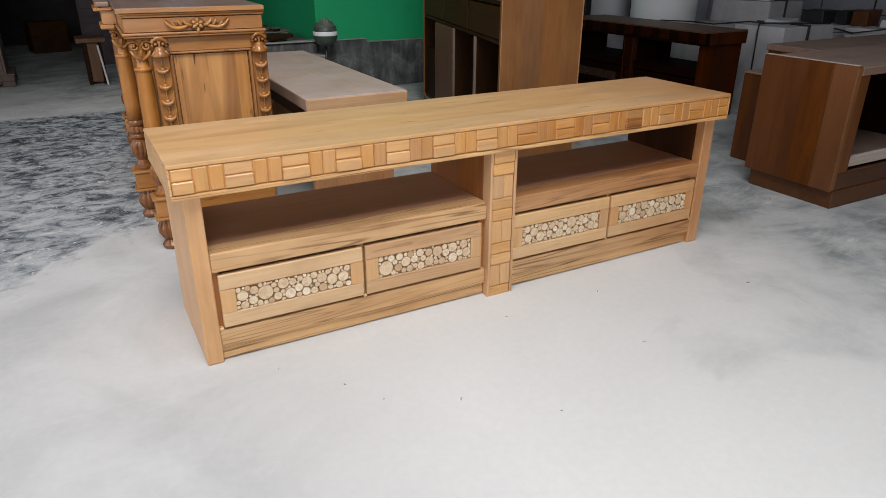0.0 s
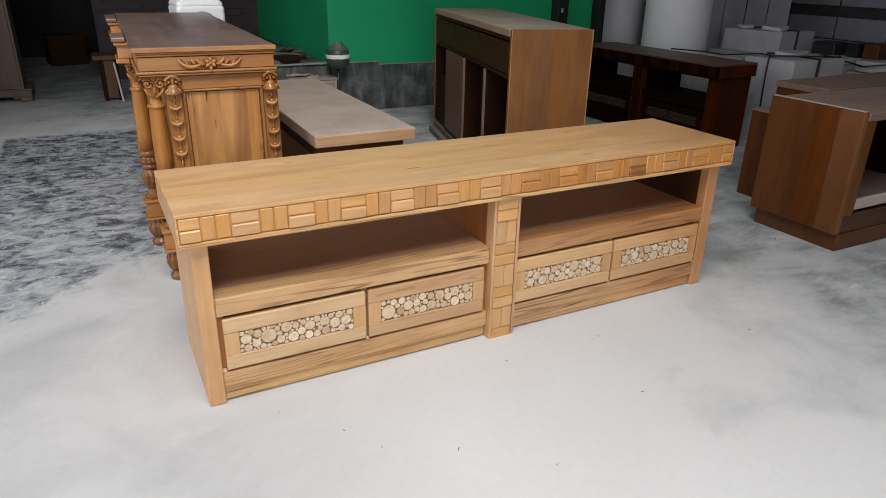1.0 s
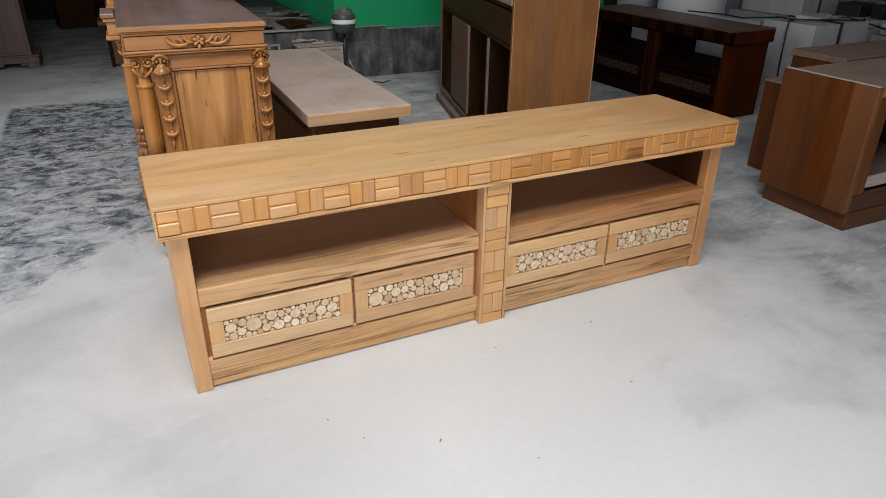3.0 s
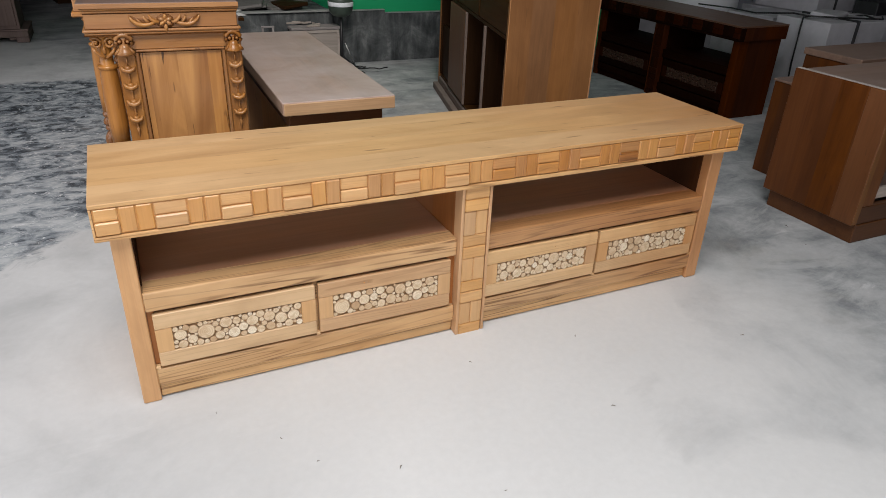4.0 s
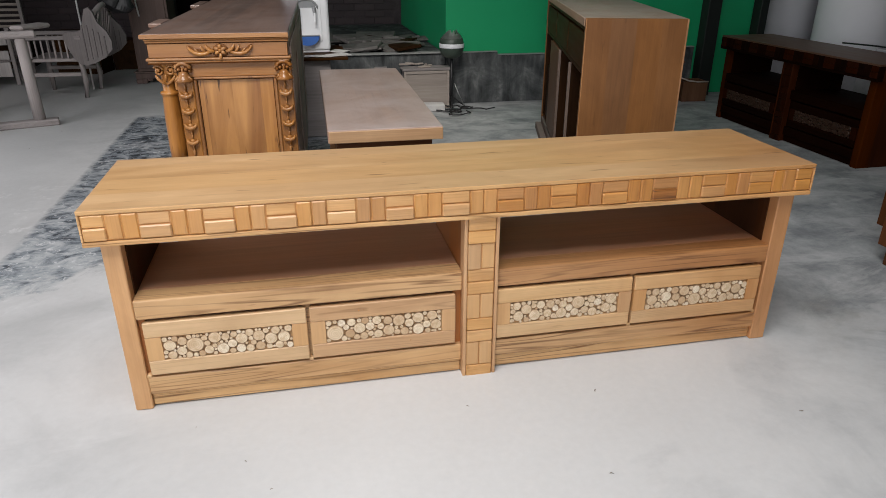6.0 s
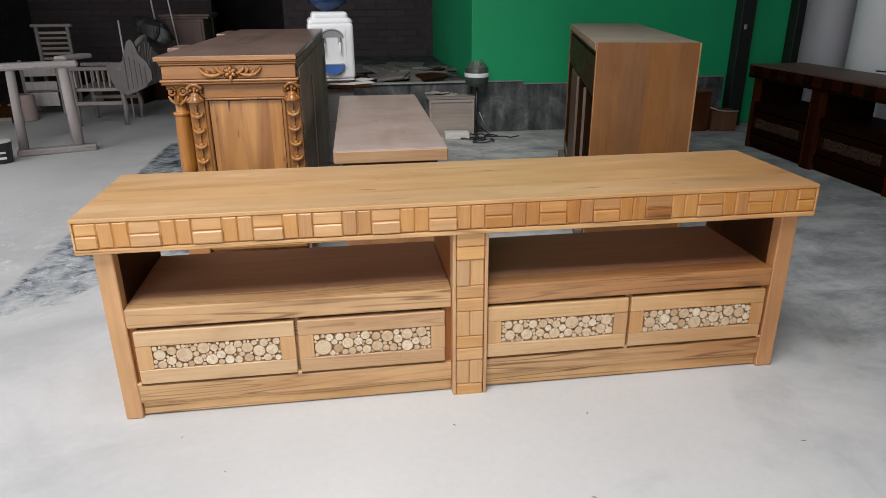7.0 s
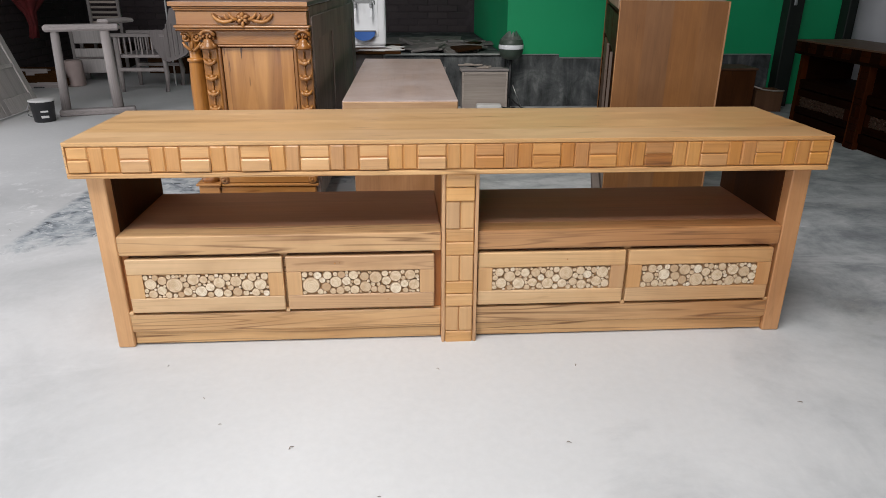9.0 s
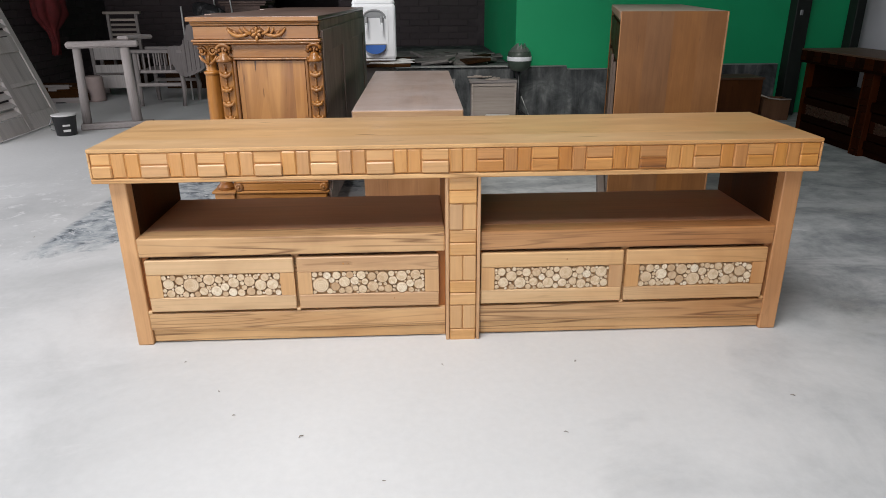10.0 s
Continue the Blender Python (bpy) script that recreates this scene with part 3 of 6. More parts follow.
    col = mix_rgb(nd, ln, math_node(nd, ln, "MULTIPLY", math_node(nd, ln, "MULTIPLY", scuff.outputs[0], wornfac), 0.8), col, (0.64, 0.64, 0.64))
    g = ramp(nd, [(0.3, (0.97, 0.97, 0.97)), (0.7, (1.02, 1.02, 1.02))])
    ln.new(fine.outputs[0], g.inputs[0])
    col = mix_rgb(nd, ln, 1.0, col, g.outputs[0], "MULTIPLY")
    ln.new(col, b.inputs["Base Color"])
    ln.new(math_node(nd, ln, "MULTIPLY_ADD", mid.outputs[0], 0.25, 0.6), b.inputs["Roughness"])
    bump(nd, ln, b, mid.outputs[0], 0.03, 0.01)
    return m


M_FLOOR = floor_material()


def brick_material():
    m, nd, ln, b = nodes_of("dark_brick", 0.9)
    tc = nd.new("ShaderNodeTexCoord")
    info = nd.new("ShaderNodeObjectInfo")
    n1 = noise_tex(nd, ln, tc.outputs["Object"], 14.0, 5, 0.65)
    r = ramp(nd, [(0.0, (0.068, 0.051, 0.057)), (0.5, (0.078, 0.058, 0.064)), (1.0, (0.090, 0.068, 0.073))])
    ln.new(info.outputs["Random"], r.inputs[0])
    c = mix_rgb(nd, ln, math_node(nd, ln, "MULTIPLY", n1.outputs[0], 0.5), r.outputs[0], (0.062, 0.05, 0.05))
    ln.new(c, b.inputs["Base Color"])
    bump(nd, ln, b, n1.outputs[0], 0.4, 0.004)
    return m


M_BRICK = brick_material()


# ---- mesh helpers ----
def block(x0, x1, y0, y1, z0, z1, bev=0.002, seg=1):
    bm = bmesh.new()
    bmesh.ops.create_cube(bm, size=1.0)
    bmesh.ops.scale(bm, vec=(x1 - x0, y1 - y0, z1 - z0), verts=bm.verts)
    bmesh.ops.translate(bm, vec=((x0 + x1) / 2, (y0 + y1) / 2, (z0 + z1) / 2), verts=bm.verts)
    if bev:
        bmesh.ops.bevel(bm, geom=list(bm.edges), offset=bev, segments=seg, affect="EDGES", profile=0.5)
    return bm


def join(*bms):
    out = bmesh.new()
    for b in bms:
        me = bpy.data.meshes.new("tmp")
        b.to_mesh(me)
        out.from_mesh(me)
        bpy.data.meshes.remove(me)
        b.free()
    return out


def moved(bm, m):
    bmesh.ops.transform(bm, matrix=m, verts=bm.verts)
    return bm


def lathe(profile, seg=20, centre=(0, 0, 0)):
    """A turned solid from (radius, height) pairs, about the z axis through centre."""
    bm = bmesh.new()
    rings = []
    for r, z in profile:
        rings.append([bm.verts.new((centre[0] + r * math.cos(2 * math.pi * i / seg), centre[1] + r * math.sin(2 * math.pi * i / seg), centre[2] + z)) for i in range(seg)])
    for a, b in zip(rings, rings[1:]):
        for i in range(seg):
            f = bm.faces.new((a[i], a[(i + 1) % seg], b[(i + 1) % seg], b[i]))
            f.smooth = True
    bm.faces.new(list(reversed(rings[0])))
    bm.faces.new(rings[-1])
    return bm


def fluted(profile, lobes=10, seg=40, centre=(0, 0, 0)):
    """A turned form whose bulges are carved into lobes; profile: (radius, height, depth of the lobes)."""
    bm = bmesh.new()
    cx, cy, cz = centre
    rings = []
    for r, z, depth in profile:
        rings.append([])
        for k in range(seg):
            a = 2 * math.pi * k / seg
            q = r * (1 - depth + depth * 2 * abs(math.sin(lobes * a / 2)) ** 0.6)
            rings[-1].append(bm.verts.new((cx + q * math.cos(a), cy + q * math.sin(a), cz + z)))
    for a, b in zip(rings, rings[1:]):
        for k in range(seg):
            bm.faces.new((a[k], a[(k + 1) % seg], b[(k + 1) % seg], b[k]))
    bm.faces.new(rings[0][::-1])
    bm.faces.new(rings[-1])
    return bm


def tube(points, radii, seg=8):
    """A round bar along points; radii: one radius or one a point."""
    bm = bmesh.new()
    pts = [Vector(p) for p in points]
    if isinstance(radii, (int, float)):
        radii = [radii] * len(pts)
    rings = []
    for i, p in enumerate(pts):
        d = (pts[min(i + 1, len(pts) - 1)] - pts[max(i - 1, 0)]).normalized()
        side = d.cross(Vector((0, 0, 1)))
        if side.length < 1e-3:
            side = d.cross(Vector((0, 1, 0)))
        side.normalize()
        up = side.cross(d)
        rings.append([bm.verts.new(p + radii[i] * (math.cos(2 * math.pi * k / seg) * side + math.sin(2 * math.pi * k / seg) * up)) for k in range(seg)])
    for a, b in zip(rings, rings[1:]):
        for k in range(seg):
            f = bm.faces.new((a[k], a[(k + 1) % seg], b[(k + 1) % seg], b[k]))
            f.smooth = True
    bm.faces.new(list(reversed(rings[0])))
    bm.faces.new(rings[-1])
    bmesh.ops.recalc_face_normals(bm, faces=bm.faces)
    return bm


def ball(c, r, sub=2):
    bm = bmesh.new()
    bmesh.ops.create_icosphere(bm, subdivisions=sub, radius=1.0)
    rr = (r, r, r) if isinstance(r, (int, float)) else r
    bmesh.ops.scale(bm, vec=rr, verts=bm.verts)
    bmesh.ops.translate(bm, vec=c, verts=bm.verts)
    for f in bm.faces:
        f.smooth = True
    return bm


def bar(a, b, w, h, bev=0.003):
    """A squared bar from a to b, w wide and h thick."""
    a, b = Vector(a), Vector(b)
    bm = block(-w / 2, w / 2, -h / 2, h / 2, 0, (b - a).length, bev)
    q = (b - a).to_track_quat("Z", "Y")
    return moved(bm, Matrix.Translation(a) @ q.to_matrix().to_4x4())


def jitter(bm, amount, scale=6.0):
    for v in bm.verts:
        v.co += amount * noise.noise_vector(v.co * scale)
    return bm


def mesh_of(name, bm, material):
    me = bpy.data.meshes.new(name)
    bm.to_mesh(me)
    bm.free()
    me.materials.append(material)
    return me


def part(name, bm, material, parent=None, label="", kind=""):
    ob = new(name, mesh_of(name, bm, material))
    ob.parent = parent
    return tagged(ob, label, kind=kind)


def piece(name, me, parent, m):
    ob = new(name, me)
    ob.parent = parent
    ob.matrix_basis = m
    return ob


def thing(name, label, category, place=None, group="", kind=""):
    ob = new(name)
    ob.empty_display_size = 0.1
    if place is not None:
        ob.matrix_basis = place
    return tagged(ob, label, category, group, kind)


def single(name, bm, material, label, category, place=None, kind=""):
    ob = new(name, mesh_of(name, bm, material))
    if place is not None:
        ob.matrix_basis = place
    return tagged(ob, label, category, kind=kind)


# ---- setting ----
single("floor", block(-8, 9, -16, 9, -0.12, 0, 0), M_FLOOR, "pale dusty cement workshop floor with a mottled dark patch", "floor", kind="structure")
single("ceiling", join(block(-4.1, 7.0, 0.7, 8.0, 4.2, 4.3, 0), block(-4.1, 7.0, -4.6, -3.1, 4.2, 4.3, 0), block(-4.1, -2.45, -3.1, 0.7, 4.2, 4.3, 0), block(0.2, 7.0, -3.1, 0.7, 4.2, 4.3, 0)), M_CEIL, "grey sheet roof with an open skylight", "ceiling", kind="structure")
single("wall_west", join(block(-4.1, -3.9, 2.9, 7.2, 0, 4.2, 0), block(-4.1, -3.9, -4.4, -2.0, 0, 4.2, 0), block(-4.1, -3.9, -2.0, 2.9, 3.1, 4.2, 0)), M_MORTAR, "dark brick side wall with a wide gate", "wall", kind="structure")
# unseen front wall, added to keep front light off the east side
single("wall_south", join(block(-3.9, -3.5, -4.6, -4.4, 0, 3.75, 0), block(-0.45, 6.6, -4.6, -4.4, 0, 3.75, 0), block(-3.5, -0.45, -4.6, -4.4, 2.9, 3.75, 0)), M_WALL, "unseen grey front wall with a doorway, added to limit daylight", "wall", kind="structure")
# the opening and the closed box behind are added to blacken this corner
wall_back = single("wall_north", join(block(-4.1, -1.85, 7.2, 7.4, 0, 4.2, 0), block(-0.9, 0.9, 7.2, 7.4, 0, 4.2, 0), block(-1.85, -0.9, 7.2, 7.4, 2.1, 4.2, 0)), M_MORTAR, "dark brick wall with an added opening", "wall", kind="structure")
single("dark_box", join(block(-2.3, -2.2, 7.4, 8.8, 0, 2.4, 0), block(-0.6, -0.5, 7.4, 8.8, 0, 2.4, 0), block(-2.2, -0.6, 8.7, 8.8, 0, 2.4, 0), block(-2.3, -0.5, 7.4, 8.8, 2.4, 2.5, 0)), M_DARK_BOX, "walls and lid of an added dark box", "wall", kind="structure")
single("wall_recess", block(-0.95, 0.72, 6.4, 6.6, 0, 4.2, 0), M_MORTAR, "dark wall closing the recess", "wall", kind="structure")
green = single("wall_green", block(0.72, 3.47, 3.92, 7.2, 0, 4.2, 0.004), M_GREEN, "bright green painted wall above a cement base", "wall", kind="structure")
single("wall_far_east", block(3.47, 6.8, 5.6, 5.8, 0, 4.2, 0), M_WALL, "grey wall behind the stacked blocks", "wall", kind="structure")
wall_e = single("wall_east", block(6.6, 6.8, -4.4, 5.6, 0, 4.2, 0), M_MORTAR, "side wall of pale light blocks with dark joints", "wall", kind="structure")
single("lintel", block(-3.9, 6.6, -4.6, -4.4, 3.75, 4.2, 0), M_WALL, "beam over the open workshop front", "beam", kind="structure")

# cement base of the green wall, in lengths of uneven height
base = thing("wall_base", "dark stained cement base with pale broken cap", "wall base", kind="structure")
for x0, x1, h in ((0.72, 1.15, 0.418), (1.15, 1.72, 0.392), (1.72, 2.93, 0.418)):
    part("base_length", jitter(block(x0, x1, 3.885, 3.918, 0, h - 0.008, 0.003), 0.004), M_CEMENT, base)
    part("cap", jitter(block(x0 + 0.004, x1 - 0.004, 3.875, 3.918, h - 0.007, h, 0.002), 0.003), M_CEMENT_CAP, base)
# raised platform of the recess
single("platform", jitter(block(-0.55, 0.716, 3.89, 6.39, 0, 0.41, 0.008), 0.004), M_CEMENT, "raised dark cement platform in the recess", "platform", kind="structure")
single("platform_edge", jitter(block(-0.55, 0.71, 3.87, 3.95, 0.412, 0.424, 0.003), 0.003), M_CEMENT_CAP, "pale worn edge of the platform", "trim", kind="structure")
# dark uprights on the green wall
for x0, x1, y0, y1, lab in ((2.965, 3.085, 3.80, 3.915, "dark painted upright post against the green wall"), (3.462, 3.535, 3.80, 3.915, "dark painted upright post at the wall's end")):
    post = thing("wall_post", lab, "post", kind="structure")
    part("shaft", block(x0, x1, y0, y1, 0.0, 4.2, 0.004), M_POST, post)
part("switch", block(2.995, 3.02, 3.788, 3.799, 0.80, 0.84, 0.004), M_GREYPL, post, "small grey switch")


# ---- carved tv console ----
def pack_slices(w, h, seed):
    """Slices that touch one another: at many random spots, the largest that still fits."""
    rnd = random.Random(seed)
    out = []
    for least, most, tries, limit in ((0.0200, 0.0235, 40, 1), (0.0140, 0.0172, 400, 8), (0.0108, 0.0132, 3000, 20), (0.0080, 0.0104, 3500, 40), (0.0056, 0.0078, 4000, 66), (0.0036, 0.0054, 4000, 110)):
        for _ in range(tries):
            if len(out) >= limit:
                break
            x, z = rnd.uniform(0.004, w - 0.004), rnd.uniform(0.004, h - 0.004)
            room = min(x, w - x, z, h - z, *[math.hypot(x - a, z - c) - q for a, c, q in out]) if out else min(x, w - x, z, h - z)
            if room >= least:
                out.append((x, z, min(room, most * rnd.uniform(0.92, 1.0))))
    return [(x, z, r * 1.07) for x, z, r in out]


def slice_mesh(mat):
    """A sawn slice of a branch, its face towards -y; radius 1, to be scaled."""
    bm = bmesh.new()
    seg = 14
    prof = [(1.0, 0.0), (1.0, -0.72), (0.86, -1.0)]
    rings = [[bm.verts.new((r * (1 + 0.05 * math.sin(3 * k + 1) * 0.6) * math.cos(2 * math.pi * k / seg), y, r * math.sin(2 * math.pi * k / seg))) for k in range(seg)] for r, y in prof]
    for a, b in zip(rings, rings[1:]):
        for k in range(seg):
            bm.faces.new((a[k], a[(k + 1) % seg], b[(k + 1) % seg], b[k]))
    bm.faces.new(rings[-1])
    bmesh.ops.recalc_face_normals(bm, faces=bm.faces)
    return mesh_of("wood_slice", bm, mat)


SLICE = slice_mesh(M_SLICE)
SLICE_DARK = slice_mesh(M_SLICE_DARK)


def tile_mesh(w, h, d, mat):
    return mesh_of("tile", block(-w / 2, w / 2, -d, 0, -h / 2, h / 2, 0.0030, 1), mat)


def console(con, half, depth, mats, cells, drawers, seed):
    """A long low console: thick tiled apron, tiled centre pillar, open shelves over drawers with slice mosaics."""
    top_m, rail_m, leg_m, tile_h, tile_v, drw, drw_v, inside, inside_v, groove, slice_me = mats
    L = half
    part("tabletop", block(-L, L, -0.001, depth, 0.591, 0.602, 0.002, 2), top_m, con)
    part("apron", block(-L + 0.006, L - 0.006, 0.0028, 0.036, 0.522, 0.5905, 0.001), groove, con)
    part("apron_edge", block(-L, L, -0.002, 0.04, 0.508, 0.5215, 0.003, 2), rail_m, con)
    for s in (-1, 1):
        part("apron_end", block(min(s * L, s * (L - 0.022)), max(s * L, s * (L - 0.022)), 0.042, depth, 0.510, 0.5905, 0.002), rail_m if rail_m is M_RAIL else leg_m, con)
    part("apron_back", block(-L + 0.024, L - 0.024, depth - 0.03, depth, 0.510, 0.5905, 0.002), inside, con)
    # tiles of the apron: pairs lying and pairs standing by turns, the end pairs cut short
    ew, ch, z0 = 0.0535, 0.0670, 0.5232
    cw = (2 * L - 0.014 - 2 * ew) / (cells - 2)
    g = 0.0014
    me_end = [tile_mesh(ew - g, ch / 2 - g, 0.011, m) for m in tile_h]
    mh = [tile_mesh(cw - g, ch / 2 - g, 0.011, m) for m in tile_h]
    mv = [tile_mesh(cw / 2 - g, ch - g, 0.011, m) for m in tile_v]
    rnd = random.Random(seed)
    for i in range(cells):
        x = -L + 0.007 + ew + cw * (i - 0.5)
        # right half mostly takes the redder, darker tiles, which paint its dimmer light
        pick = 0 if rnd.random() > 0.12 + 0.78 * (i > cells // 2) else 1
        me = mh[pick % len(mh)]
        if i in (0, cells - 1):
            x, me = (-1 if i == 0 else 1) * (L - 0.007 - ew / 2), me_end[pick % len(me_end)]
        for k in (0, 1):
            dy, tilt = rnd.uniform(-0.0016, 0.0010), rnd.uniform(-0.7, 0.7)
            if i % 2 == 0:
                dy += (0.0022 if k else -0.0034) if i < cells // 2 else (0.0008 if k else -0.0012)
                knotty = len(mh) > 2 and i == 20 and k == 0
                piece("tile", mh[2] if knotty else me, con, pose(x, 0.0098 + dy, z0 + ch * (0.25 + 0.5 * k), rnd.uniform(-1.6, 0.8), tilt * 0.6, rnd.uniform(-0.6, 0.6)))
            else:
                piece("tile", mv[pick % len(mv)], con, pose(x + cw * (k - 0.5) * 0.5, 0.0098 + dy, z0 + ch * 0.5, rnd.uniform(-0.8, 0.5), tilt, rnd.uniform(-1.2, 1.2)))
    for s in (-1, 1):
        part("apron_corner", block(min(s * (L - 0.0005), s * (L - 0.0058)), max(s * (L - 0.0005), s * (L - 0.0058)), -0.0015, 0.0415, 0.522, 0.5905, 0.001), rail_m, con)
    # ends
    for s in (-1, 1):
        a, b = s * (L - (0.029 if s < 0 else 0.023)), s * (L - 0.075)
        part("end_panel", block(min(a, b), max(a, b), 0.031, depth - 0.012, 0, 0.5075, 0.003), leg_m, con)
        # near-black sheet paints the shade on the end panel's inner face
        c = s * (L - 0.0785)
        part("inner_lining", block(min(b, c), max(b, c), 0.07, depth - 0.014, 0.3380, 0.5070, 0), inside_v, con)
    ix = L - 0.0755
    # centre pillar with its tiles
    part("pillar", block(-0.0375, 0.0415, 0.0183, 0.06, 0, 0.5075, 0.002), groove, con)
    part("centre_panel", block(-0.0475, 0.0515, 0.0605, depth - 0.016, 0, 0.5075, 0.001), M_PANEL_RED if rail_m is M_RAIL else inside_v, con)
    for a, b in ((-0.048, -0.0385), (0.0425, 0.052)):
        part("pillar_edge", block(a, b, 0.013, 0.06, 0, 0.5075, 0.0015), leg_m, con)
    pw = 0.079
    ph = tile_mesh(pw - g, 0.0392 - g, 0.011, tile_h[0])
    pv = tile_mesh(pw / 2 - g, 0.079 - g, 0.011, drw_v)
    z = 0.5075
    for kind in "HHVHHVHHVH":
        hgt = 0.079 if kind == "V" else 0.0392
        if z - hgt < -0.004:
            hgt = z
        if kind == "H":
            piece("tile", ph, con, pose(0.002, 0.0255 + rnd.uniform(-0.004, 0.0016), z - hgt / 2, rnd.uniform(-1.5, 0.5)))
        else:
            for s in (-0.25, 0.25):
                piece("tile", pv, con, pose(0.002 + s * pw, 0.0255 + rnd.uniform(-0.0015, 0.001), z - hgt / 2))
        z -= hgt
    # shelves, rails; the golden lip ends where the shelf's painted shade begins
    for a, b in ((-ix, -0.049), (0.053, ix)):
        part("shelf", block(a, b, 0.0965, depth - 0.015, 0.319, 0.3372, 0.002), inside, con)
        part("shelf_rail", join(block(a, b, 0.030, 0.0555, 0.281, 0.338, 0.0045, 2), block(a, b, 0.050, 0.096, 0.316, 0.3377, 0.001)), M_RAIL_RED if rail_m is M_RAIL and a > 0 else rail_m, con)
        part("bottom_rail", block(a, b, 0.032, 0.055, 0.048, 0.1015, 0.002), rail_m, con)
        part("toe_board", block(a, b, 0.044, 0.062, 0.004, 0.0475, 0.002), rail_m, con)
        part("carcass_back", block(a, b, depth - 0.11, depth - 0.096, 0.03, 0.3185, 0), inside, con)
        part("carcass_floor", block(a, b, 0.0625, depth - 0.111, 0.05, 0.062, 0), inside, con)
        part("divider", block((a + b) / 2 - 0.011, (a + b) / 2 + 0.011, 0.05, 0.2, 0.1045, 0.2805, 0.001), rail_m, con)
    # pale ends of the drawer runners
    for x in (drawers[0][0] - 0.007, (drawers[0][1] + drawers[1][0]) / 2, drawers[-1][1] + 0.005, (drawers[-2][1] + drawers[-1][0]) / 2):
        if slice_me is SLICE:
            part("runner_end", block(x - 0.006, x + 0.006, 0.031, 0.046, 0.1020, 0.1110, 0.0015), drw, con, "small pale runner end")
    edges = [-ix, *[v for d in drawers for v in d], ix]
    for a, b in zip(edges[::2], edges[1::2]):
        if a < -0.04 < b:
            spans = ((a - 0.006, -0.0485), (0.0525, b + 0.006))
        else:
            spans = ((max(a - 0.006, -ix), min(b + 0.006, ix)),)
        for p, q in spans:
            if not (abs((p + q) / 2 - (ix + 0.051) / 2) < 0.03 or abs((p + q) / 2 + (ix + 0.049) / 2) < 0.03):
                # darker red brown paints the shadow line in the drawer gaps
                part("face_stile", block(p, q, 0.047, 0.066, 0.1020, 0.2805, 0), M_PANEL_RED if rail_m is M_RAIL else rail_m, con)
    for i, (a, b) in enumerate(drawers):
        d = part("drawer", block(a + 0.008, b - 0.008, 0.046, 0.30, 0.112, 0.268, 0), inside, con)
        fy0, fy1 = 0.027, 0.0458
        mz0, mz1, mx = 0.155, 0.226, 0.041
        face = M_DRAWER_PINK if drw is M_DRAWER and i == 1 else drw
        part("front_rail", block(a, b, fy0, fy1, mz1, 0.2715, 0.0025), face, d)
        part("front_rail", block(a, b, fy0, fy1, 0.1105, mz0, 0.0025), face, d)
        part("front_stile", block(a, a + mx, fy0 + 0.0005, fy1, mz0, mz1, 0.0008), drw_v, d)
        part("front_stile", block(b - mx, b, fy0 + 0.0005, fy1, mz0, mz1, 0.0008), drw_v, d)
        part("mosaic_bed", block(a + mx, b - mx, fy0 + 0.009, fy1, mz0, mz1, 0), M_BED if slice_me is SLICE else M_RED, d)
        for x, zz, r in pack_slices(b - a - 2 * mx, mz1 - mz0, seed + i):
            depth_s = 0.0085 + rnd.uniform(-0.0015, 0.0015)
            m = Matrix.LocRotScale((a + mx + x, fy0 + 0.0092, mz0 + zz), Euler((0, rnd.uniform(0, 6.28), 0)), (r, depth_s, r))
            piece("wood_slice", slice_me, d, m)
    return con


main = thing("tv_console", "golden teak tv console with block tiled apron and wood slice drawers", "tv console")
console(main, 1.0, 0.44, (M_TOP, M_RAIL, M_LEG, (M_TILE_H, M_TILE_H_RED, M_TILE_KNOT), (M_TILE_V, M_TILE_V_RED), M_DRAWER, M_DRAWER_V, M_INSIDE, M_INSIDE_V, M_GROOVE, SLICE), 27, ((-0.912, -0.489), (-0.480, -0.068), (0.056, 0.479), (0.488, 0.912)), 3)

for x, z, r in ((-0.345, 0.2505, 0.0026), (-0.332, 0.2515, 0.0020), (-0.20, 0.137, 0.0022), (0.31, 0.249, 0.0018)):
    part("knot", lathe([(r, 0), (r * 0.7, 0.0006)], 10), M_GROOVE, main).matrix_basis = pose(x, 0.0270, z, 90, 0, 0)

second = thing("tv_console", "dark red stained tv console with block tiled apron and dusty top", "tv console", pose(2.655, 2.32, 0, 0, 0, -89))
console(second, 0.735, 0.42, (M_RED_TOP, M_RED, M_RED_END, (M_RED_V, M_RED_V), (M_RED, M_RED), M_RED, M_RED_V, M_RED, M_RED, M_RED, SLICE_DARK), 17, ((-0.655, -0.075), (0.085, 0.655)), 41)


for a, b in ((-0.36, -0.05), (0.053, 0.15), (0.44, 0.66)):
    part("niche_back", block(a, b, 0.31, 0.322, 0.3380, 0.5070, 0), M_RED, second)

# ---- carved sideboard ----
def husk_drop(x, y, z, s):
    return join(tube([(x - 0.019 * s, y - 0.006, z + 0.012 * s), (x - 0.014 * s, y - 0.008, z + 0.001 * s), (x, y - 0.010, z - 0.004 * s), (x + 0.014 * s, y - 0.008, z + 0.001 * s), (x + 0.019 * s, y - 0.006, z + 0.012 * s)], [0.003 * s, 0.0065 * s, 0.008 * s, 0.0065 * s, 0.003 * s], 6), ball((x, y - 0.004, z + 0.005 * s), (0.010 * s, 0.007 * s, 0.009 * s), 1),
                ball((x, y - 0.002, z - 0.018 * s), (0.0035 * s, 0.005 * s, 0.014 * s), 1), ball((x, y - 0.002, z + 0.020 * s), (0.003 * s, 0.004 * s, 0.010 * s), 1))


